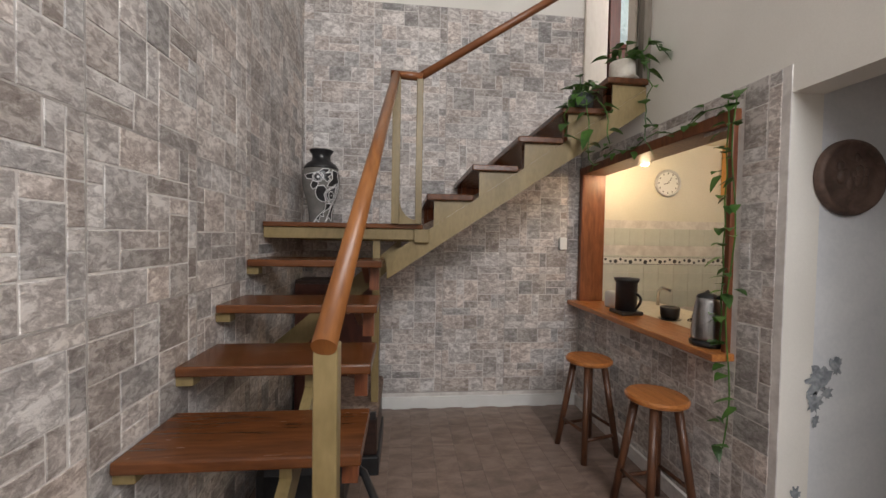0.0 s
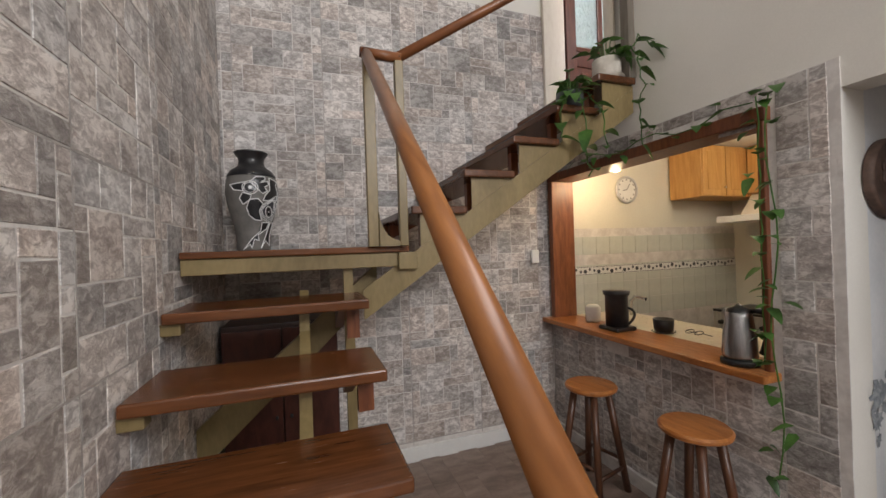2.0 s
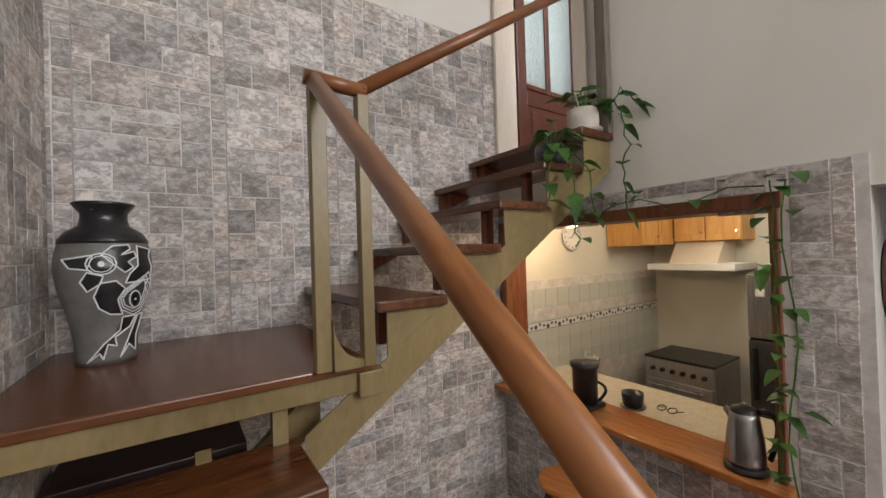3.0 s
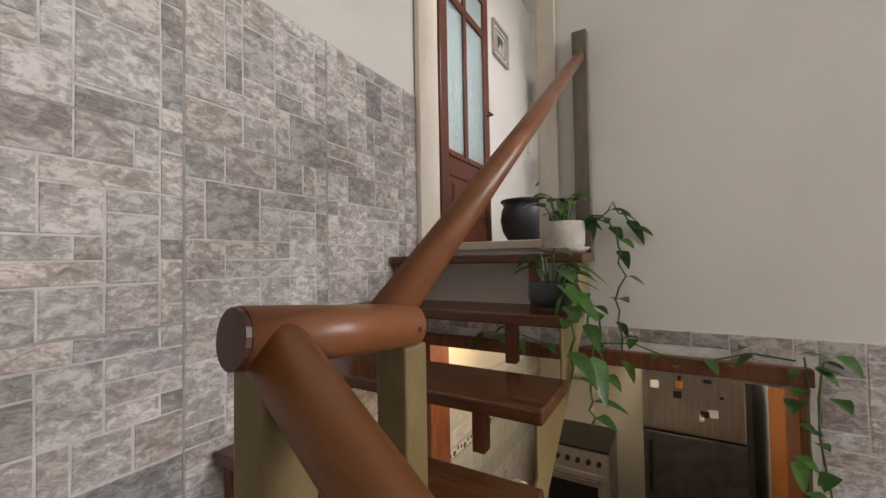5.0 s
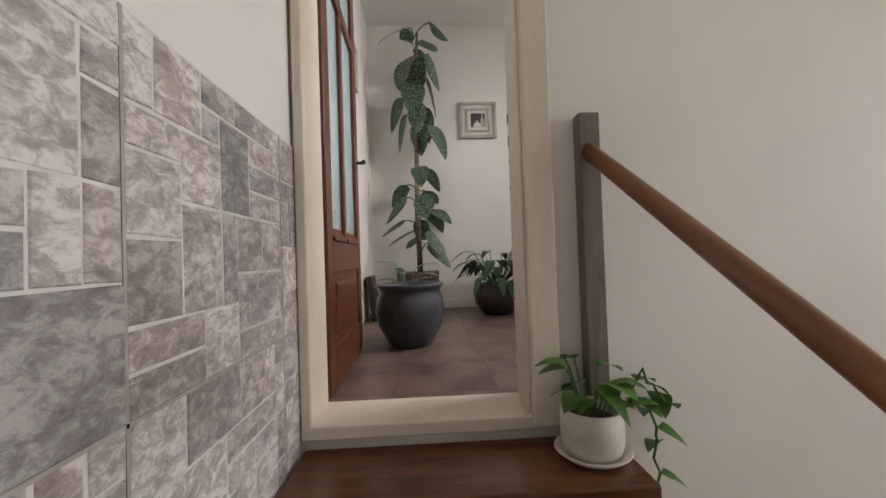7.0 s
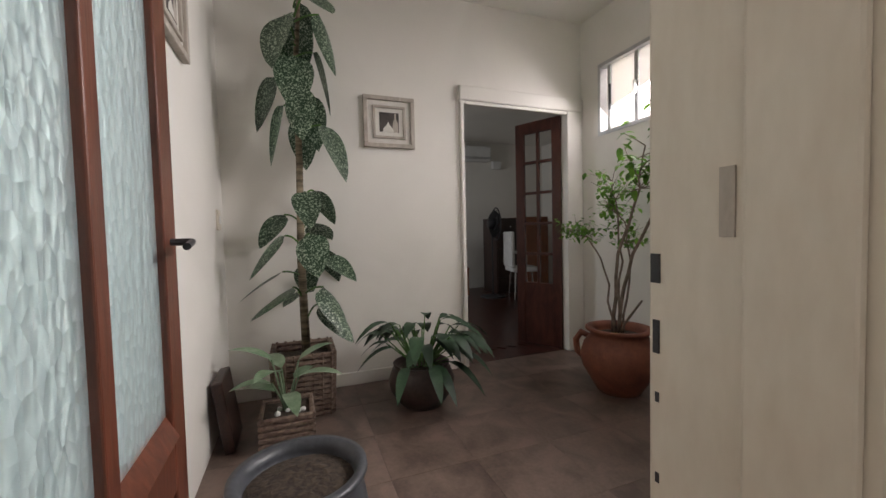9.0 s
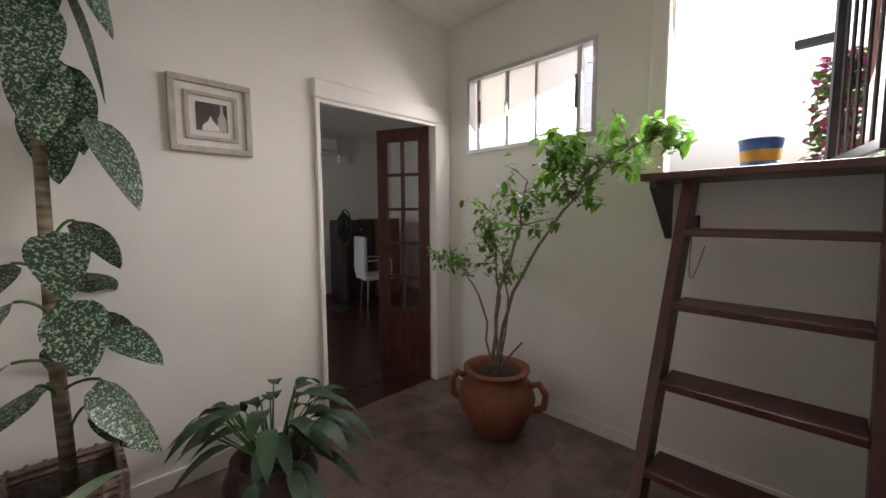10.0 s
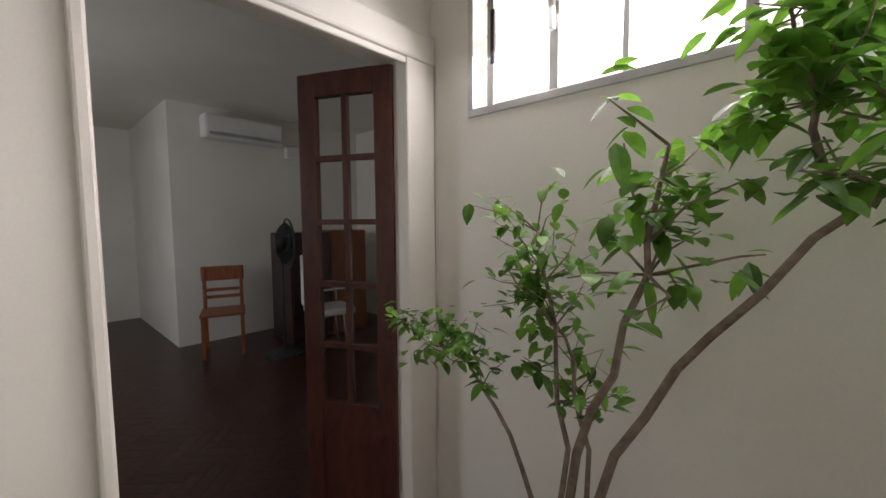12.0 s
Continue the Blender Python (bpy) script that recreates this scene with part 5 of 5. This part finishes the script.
# trailing pothos
def pothos(at, potr, poth, vines, label, seed, saucer=True):
    random.seed(seed)
    p = empty("pothos", at, label, "potted plant")
    part("pot", lathe([(0, 0.012), (potr * 0.9, 0.012), (potr, 0.04), (potr * 1.02, poth * 0.6), (potr, poth), (potr * 0.9, poth), (potr * 0.86, poth - 0.03), (0, poth - 0.03)], 28), M_WPOT if saucer else M_GREYPOT, p, "whitewashed clay pot" if saucer else "", smooth=True)
    if saucer:
        part("saucer", lathe([(0, 0), (potr * 0.95, 0), (potr * 1.25, 0.02), (potr * 1.22, 0.024), (potr * 0.95, 0.0115), (0, 0.0115)], 28), M_WPOT, p, smooth=True)
    pot_plant_soil(p, potr * 0.86, poth - 0.022)
    for v in vines:
        pts = [Vector(q) for q in v]
        path = []
        for a, b in zip(pts, pts[1:]):
            path += [a.lerp(b, i / 5) + Vector([random.gauss(0, 0.008) for _ in range(3)]) for i in range(5)]
        path.append(pts[-1])
        part("vine", tube(path, 0.004, 5), M_LEAF, p)
        for q in path[::2]:
            d = Vector((random.uniform(-1, 1), random.uniform(-1, 0.3), random.uniform(-0.5, 0.3)))
            part("leaf", leaf(bmesh.new(), q, d, random.uniform(0.07, 0.13), random.uniform(0.05, 0.08), 0.4, 0.2, n=5, tipped=0.5), M_LEAF, p, smooth=True)
    for k in range(12):
        a = random.uniform(0, 6.28)
        r = random.uniform(0.3, 1.1) * potr
        e = Vector((r * math.cos(a), r * math.sin(a), poth + random.uniform(0.03, 0.12)))
        part("leaf_stalk", tube([(0.3 * e.x, 0.3 * e.y, poth - 0.03), e], 0.003, 5), M_LEAF, p)
        part("leaf", leaf(bmesh.new(), e, (math.cos(a), math.sin(a), random.uniform(-0.2, 0.4)), random.uniform(0.08, 0.13), random.uniform(0.05, 0.08), 0.4, 0.2, n=5, tipped=0.5), M_LEAF, p, smooth=True)
    return p


pothos((1.47, 2.555, 2.586), 0.085, 0.135, [[(0.0, -0.06, 0.13), (0.03, -0.17, 0.14), (0.05, -0.22, 0.0), (0.05, -0.2, -0.25), (0.04, -0.22, -0.45)], [(0.05, -0.04, 0.13), (0.08, -0.2, 0.2), (0.09, -0.27, 0.1)]], "trailing pothos in whitewashed clay pot on top tread", 61)
pothos((1.17, 2.54, 2.376), 0.08, 0.10, [[(-0.02, -0.07, 0.1), (-0.02, -0.13, 0.0), (0.0, -0.14, -0.25), (0.02, -0.12, -0.42)], [(0.05, -0.06, 0.1), (0.1, -0.14, 0.0), (0.13, -0.16, -0.25)], [(-0.05, -0.05, 0.1), (-0.12, -0.11, 0.02), (-0.15, -0.1, -0.2)]], "bushy pothos in dark pot on stair tread", 62, False)
ivy = empty("hatch_vine", (1.58, 2.4, 2.17), "green pothos vine trailing along hatch beam", "vine")
random.seed(71)
for path in ([(-0.01, 0.55 - 0.13 * i, 0.03 * math.sin(i * 1.7)) for i in range(10)], [(-0.02, -0.64 - 0.01 * (i % 2), 0.03 - 0.12 * i) for i in range(11)], [(-0.02, -0.69 + 0.02 * math.sin(i), 0.02 - 0.13 * i) for i in range(14)]):
    part("vine", tube([Vector(q) for q in path], 0.0035, 5), M_LEAF, ivy)
    for q in path:
        for r in range(2):
            d = Vector((random.uniform(-1, -0.1), random.uniform(-1, 1), random.uniform(-0.5, 0.5)))
            part("leaf", leaf(bmesh.new(), Vector(q) + Vector((-0.005, random.uniform(-0.05, 0.05), random.uniform(-0.03, 0.03))), d, random.uniform(0.045, 0.09), random.uniform(0.036, 0.06), 0.35, 0.2, n=5, tipped=0.5), M_LEAF, ivy, smooth=True)

# ---- bedroom things ----
fd = tagged(new("door_3"), "open dark glazed French door leaf", "door", "", "structure")
W, H = 0.455, 2.05
part("stile", bx(0, 0.085, -0.02, 0.02, 0, H, bevel=0.004), M_LADDER, fd)
part("stile", bx(W - 0.085, W, -0.02, 0.02, 0, H, bevel=0.004), M_LADDER, fd)
part("bottom_panel", bx(0.085, W - 0.085, -0.015, 0.015, 0, 0.55), M_LADDER, fd)
part("top_rail", bx(0.085, W - 0.085, -0.02, 0.02, H - 0.1, H), M_LADDER, fd)
part("mullion", bx(W / 2 - 0.012, W / 2 + 0.012, -0.015, 0.015, 0.55, H - 0.1), M_LADDER, fd)
for k in range(5):
    z = 0.55 + k * 0.28
    part("glazing_bar", bx(0.085, W - 0.085, -0.016, 0.016, z, z + 0.024), M_LADDER, fd)
    for a, b in ((0.085, W / 2 - 0.012), (W / 2 + 0.012, W - 0.085)):
        part("pane", bx(a, b, -0.002, 0.002, z + 0.024, min(z + 0.28, H - 0.1)), M_GLASS, fd).visible_shadow = False
fd.matrix_world = pose(4.26, 0.905, VF, 0, 0, 26)

ac = empty("air_conditioner", (8.1, 0.09, 5.02), "white split air conditioner on bedroom wall", "air conditioner")
part("body", bx(-0.2, 0, -0.45, 0.45, 0, 0.27, bevel=0.03), M_PLASTIC, ac)
part("louvre", bx(-0.207, -0.2, -0.4, 0.4, 0.03, 0.07), M_ALU, ac)
tagged(mesh_object("wall_box", bx(8.02, 8.1, -0.62, -0.45, 4.9, 5.05, bevel=0.01), M_PLASTIC), "small white junction box on bedroom wall", "junction box")
ch = empty("dining_chair", (7.55, 0.55, VF), "reddish brown wooden chair against bedroom wall", "chair")
part("seat", bx(-0.22, 0.22, -0.21, 0.21, 0.43, 0.46, bevel=0.01), M_WOOD2, ch)
for x, y, h in ((-0.19, -0.18, 0.43), (-0.19, 0.18, 0.43), (0.2, -0.18, 0.9), (0.2, 0.18, 0.9)):
    part("leg", bx(x - 0.018, x + 0.018, y - 0.018, y + 0.018, 0, h, bevel=0.004), M_WOOD2, ch)
part("backrest", bx(0.19, 0.215, -0.21, 0.21, 0.76, 0.92, bevel=0.008), M_WOOD2, ch)
for z in (0.56, 0.64):
    part("slat", bx(0.195, 0.21, -0.17, 0.17, z, z + 0.035), M_WOOD2, ch)
ch.rotation_euler[2] = radians(-20)
dr = empty("tallboy", (7.45, -0.30, VF), "black-brown wooden tallboy chest of drawers", "chest")
part("body", bx(-0.25, 0.25, -0.25, 0.25, 0, 1.28, bevel=0.008), M_DRESS, dr)
for k in range(5):
    w = part("drawer", bx(-0.268, -0.251, -0.235, 0.235, 0.06 + k * 0.24, 0.28 + k * 0.24, bevel=0.004), M_DRESS, dr)
    part("knob", bx(-0.285, -0.268, -0.012, 0.012, 0.16 + k * 0.24, 0.18 + k * 0.24), M_CHROME, w)
wc = empty("wardrobe", (7.45, -0.82, VF), "warm brown wooden cabinet beside tallboy", "wardrobe")
part("body", bx(-0.25, 0.25, -0.26, 0.26, 0, 1.3, bevel=0.006), M_WOOD2, wc)
part("door", bx(-0.268, -0.251, -0.25, 0.25, 0.04, 1.27, bevel=0.004), M_WOOD2, wc)
fan = empty("pedestal_fan", (7.0, 0.14, VF), "black pedestal fan with round wire guard", "fan")
part("base", lathe([(0, 0), (0.2, 0), (0.2, 0.02), (0.03, 0.05), (0, 0.05)], 24), M_IRON, fan)
part("pole", tube([(0, 0, 0.03), (0, 0, 1.2)], 0.014, 8), M_IRON, fan)
hd = part("guard", tube([(0.19 * math.cos(a), 0, 0.19 * math.sin(a)) for a in np.linspace(0, 2 * math.pi, 32)], 0.008, 6, cap=False), M_IRON, fan)
for r in (0.05, 0.09, 0.13, 0.16):
    part("guard_ring", tube([(r * math.cos(a), -0.02, r * math.sin(a)) for a in np.linspace(0, 2 * math.pi, 24)], 0.003, 5, cap=False), M_IRON, hd)
for k in range(4):
    a = k * math.pi / 2
    part("blade", leaf(bmesh.new(), (0, 0.02, 0), (math.cos(a), 0, math.sin(a)), 0.17, 0.17, 0, 0.1, n=5, twist=1.3), M_DARK, hd)
part("motor", lathe([(0, -0.06), (0.05, -0.05), (0.06, 0), (0.05, 0.06), (0, 0.08)], 16), M_IRON, hd).matrix_local = pose(0, 0.06, 0, 90, 0, 0)
hd.matrix_local = pose(-0.02, -0.06, 1.18, 0, 0, -12) @ Matrix.Diagonal((1.35, 1.2, 1.35, 1))
oc = empty("office_chair", (6.70, -0.20, VF), "white cloth draped chair with chrome arms", "chair")
part("backrest", bx(-0.22, 0.22, 0.16, 0.22, 0.5, 1.05, bevel=0.02), M_CLOTH, oc)
part("seat", bx(-0.22, 0.22, -0.24, 0.2, 0.43, 0.5, bevel=0.02), M_CLOTH, oc)
for s in (-0.26, 0.26):
    part("arm", tube([(s, 0.2, 0.55), (s, 0.2, 0.72), (s, -0.18, 0.72), (s, -0.18, 0.46)], 0.014, 8), M_CHROME, oc)
for k in range(4):
    a = math.pi / 4 + k * math.pi / 2
    part("leg", tube([(0.22 * math.cos(a), 0.22 * math.sin(a), 0), (0.18 * math.cos(a), 0.18 * math.sin(a), 0.44)], 0.014, 8), M_CHROME, oc)
oc.rotation_euler[2] = radians(-14)

# ---- pieces of walls and floors ----
CELL = 0.565 / 9


def ashlar(seed, n=9):
    """One square panel of n x n cells cut into random oblong stones."""
    rnd = random.Random(seed)
    free = [[True] * n for _ in range(n)]
    out = []
    for j in range(n):
        for i in range(n):
            if not free[j][i]:
                continue
            w, h = rnd.choice(((2, 2), (3, 2), (3, 1), (3, 1), (2, 1), (4, 2), (3, 2), (2, 3), (4, 1), (2, 2), (3, 3), (1, 2)))
            w, h = min(w, n - i), min(h, n - j)
            while w > 1 and not all(free[j][i + k] for k in range(w)):
                w -= 1
            for q in range(h):
                for k in range(w):
                    free[j + q][i + k] = False
            out.append((i, j, w, h))
    return out


PANELS = [ashlar(s) for s in (3, 14, 25, 36)]
stone_cache = {}


def stone_geo(w, h, kind=0):
    """A stone of w x h cells in the local x, z plane, its face towards -y, its corners out of true."""
    rnd = random.Random(w * 31 + h * 7 + kind * 101)
    W, H, g, c, d = w * CELL, h * CELL, 0.0012, 0.002, 0.002
    a = [(g + rnd.uniform(0.0, 0.003), 0, g + rnd.uniform(0.0, 0.003)), (W - g - rnd.uniform(0.0, 0.003), 0, g + rnd.uniform(0.0, 0.003)),
         (W - g - rnd.uniform(0.0, 0.003), 0, H - g - rnd.uniform(0.0, 0.003)), (g + rnd.uniform(0.0, 0.003), 0, H - g - rnd.uniform(0.0, 0.003))]
    b = [(x + (c if x < W / 2 else -c), -d, z + (c if z < H / 2 else -c)) for x, _, z in a]
    return a + b, [(4, 5, 6, 7), (0, 1, 5, 4), (1, 2, 6, 5), (2, 3, 7, 6), (3, 0, 4, 7)]


def seam(wall, at, along, out, half, z0, z1):
    """A flat strip of grout across the panels' edges."""
    bm = bmesh.new()
    a, b = at - along * half + out * 0.0008, at + along * half + out * 0.0026
    box(bm, min(a.x, b.x), max(a.x, b.x), min(a.y, b.y), max(a.y, b.y), z0, z1)
    part("seam", bm, M_SEAM, wall)


def clad(wall, origin, along, out, length, z0, z1, near, holes=(), start=0.0):
    """Cover a wall strip with stones. near: the stretch whose stones are pieces of their own."""
    verts, faces, count = [], [], 0
    n = int(math.ceil(length / 0.565))
    m = int(math.ceil((z1 - z0) / 0.565))
    along, out = Vector(along), Vector(out)
    m3 = Matrix((along, -out, Vector((0, 0, 1)))).transposed().to_4x4()
    for pi in range(n):
        for pj in range(m):
            for i, j, w, h in PANELS[(pi * 7 + pj * 3 + pi * pj) % 4]:
                u, z = pi * 0.565 + i * CELL, z1 - (pj + 1) * 0.565 + j * CELL
                h2, zz, w2 = h, z, w
                while h2 and zz < z0 - 0.02:
                    zz += CELL; h2 -= 1
                while w2 and u + w2 * CELL > length + 0.01:
                    w2 -= 1
                while w2 and u < start - 0.01:
                    u += CELL; w2 -= 1
                if not h2 or not w2:
                    continue
                cu, cz = u + w2 * CELL / 2, zz + h2 * CELL / 2
                if any(a < cu < b and c < cz < d for a, b, c, d in holes):
                    continue
                kind = (pi * 5 + pj * 3 + i + j * 2) % 4
                v, f = stone_geo(w2, h2, kind)
                lift = ((pi * 131 + pj * 71 + i * 17 + j * 29) % 7) * 0.0002
                at = Vector(origin) + along * u + Vector((0, 0, zz)) + out * lift
                if near[0] < cu < near[1] and near[2] < cz < near[3] and count < 300:
                    count += 1
                    if (w2, h2, kind) not in stone_cache:
                        me = bpy.data.meshes.new("stone")
                        me.from_pydata(v, [], f)
                        me.materials.append(M_STONE)
                        stone_cache[(w2, h2, kind)] = me
                    o = new("stone", stone_cache[(w2, h2, kind)])
                    o.parent = wall
                    o.matrix_basis = Matrix.Translation(at) @ m3
                else:
                    k = len(verts)
                    verts += [tuple(at + along * p[0] - out * p[1] + Vector((0, 0, p[2]))) for p in v]
                    faces += [tuple(q + k for q in g) for g in f]
    me = bpy.data.meshes.new("stones")
    me.from_pydata(verts, [], faces)
    me.materials.append(M_STONE)
    o = new("stones", me)
    o.parent = wall
    o["kind"] = "stuff"
    # grouted seams between the square panels
    sides = [start, length]
    for pi in range(1, n):
        u = pi * 0.565
        if sides[0] < u < sides[1] - 0.02 and not holes:
            seam(wall, Vector(origin) + along * u, along, out, 0.003, z0, z1)
    for pj in range(1, m):
        z = z1 - pj * 0.565
        if z > z0 + 0.02 and not holes:
            seam(wall, Vector(origin) + along * (sides[0] + sides[1]) / 2, along, out, (sides[1] - sides[0]) / 2, z - 0.003, z + 0.003)


wn_, ww_, wp_ = bpy.data.objects["wall_north"], bpy.data.objects["wall_west"], bpy.data.objects["wall_partition"]
part("joint_bed", bx(-0.87, 1.60, 3.414, 3.4195, 0.0, 3.52), M_MORTAR, wn_)
part("joint_bed", bx(-0.8715, -0.866, -3.59, 3.41, 0.0, 4.65), M_MORTAR, ww_)
bm = bmesh.new()
for a in ((1.49, 3.412, 0.0, 0.925), (1.49, 1.745, 0.925, 2.155), (1.49, 3.412, 2.155, 2.257)):
    box(bm, 1.6065, 1.6115, *a)
part("joint_bed", bm, M_MORTAR, wp_)
clad(wn_, (-1.35, 3.4145, 0), (1, 0, 0), (0, -1, 0), 2.955, 0.1, 3.52, (1.1, 2.96, 2.0, 3.6), start=0.44)
clad(ww_, (-0.8665, -3.372, 0), (0, 1, 0), (1, 0, 0), 6.785, 0.0, 4.65, (3.9, 5.6, 0.8, 2.3))
clad(wp_, (1.607, 3.41, 0), (0, -1, 0), (-1, 0, 0), 1.925, 0.0, 2.257, (0.9, 1.93, 0.0, 2.3), holes=((0.03, 1.665, 0.90, 2.14),))

# plank-like tiles of the living room floor
cache = {}
for r in range(16):
    for c in range(9):
        x0 = -0.86 + r * 0.155
        y0 = -1.9 + c * 0.62 + (0.31 if r % 2 else 0.0)
        y1 = min(y0 + 0.6188, 3.40)
        if y1 - y0 < 0.05 or x0 > 1.58:
            continue
        key = round(y1 - y0, 3)
        if key not in cache:
            t = part("floor_tile", bx(0, 0.1538, 0, key, -0.012, 0), M_FLOOR, floor_low)
            cache[key] = t.data
        else:
            t = new("floor_tile", cache[key]); t.parent = floor_low
        t.location = (x0, y0, 0)
cache = None
for i in range(6):
    for j in range(7):
        x0, y0 = 1.84 + i * 0.40, 0.75 + j * 0.40
        if cache is None:
            t = part("floor_tile", bx(0, 0.3985, 0, 0.3985, -0.008, 0), M_VFLOOR, floor_up)
            cache = t.data
        else:
            t = new("floor_tile", cache); t.parent = floor_up
        t.location = (x0, y0, VF)
cache = None
part("floor_tile", bx(1.798, 1.8385, 2.66, 3.40, VF - 0.008, VF), M_VFLOOR, floor_up)
bl, bw = 0.32, 0.08
turn45 = pose(5.9, 0.85, VF, 0, 0, 45)
for i in range(-45, 46):
    for j in range(-8, 9):
        for x, y, upright in ((i * bw + j * bl, i * bw - j * bl, False), (i * bw + j * bl, i * bw - j * bl + bw, True)):
            m = turn45 @ (pose(x + bw / 2, y + bl / 2, 0, 0, 0, 90) if upright else pose(x + bl / 2, y + bw / 2, 0))
            if not (4.50 < m.translation.x < 7.9 and -0.35 < m.translation.y < 1.9):
                continue
            if cache is None:
                t = part("parquet_block", bx(-0.159, 0.159, -0.039, 0.039, -0.005, 0), M_PARQ, floor_bed)
                cache = t.data
            else:
                t = new("parquet_block", cache); t.parent = floor_bed
            t.matrix_basis = m
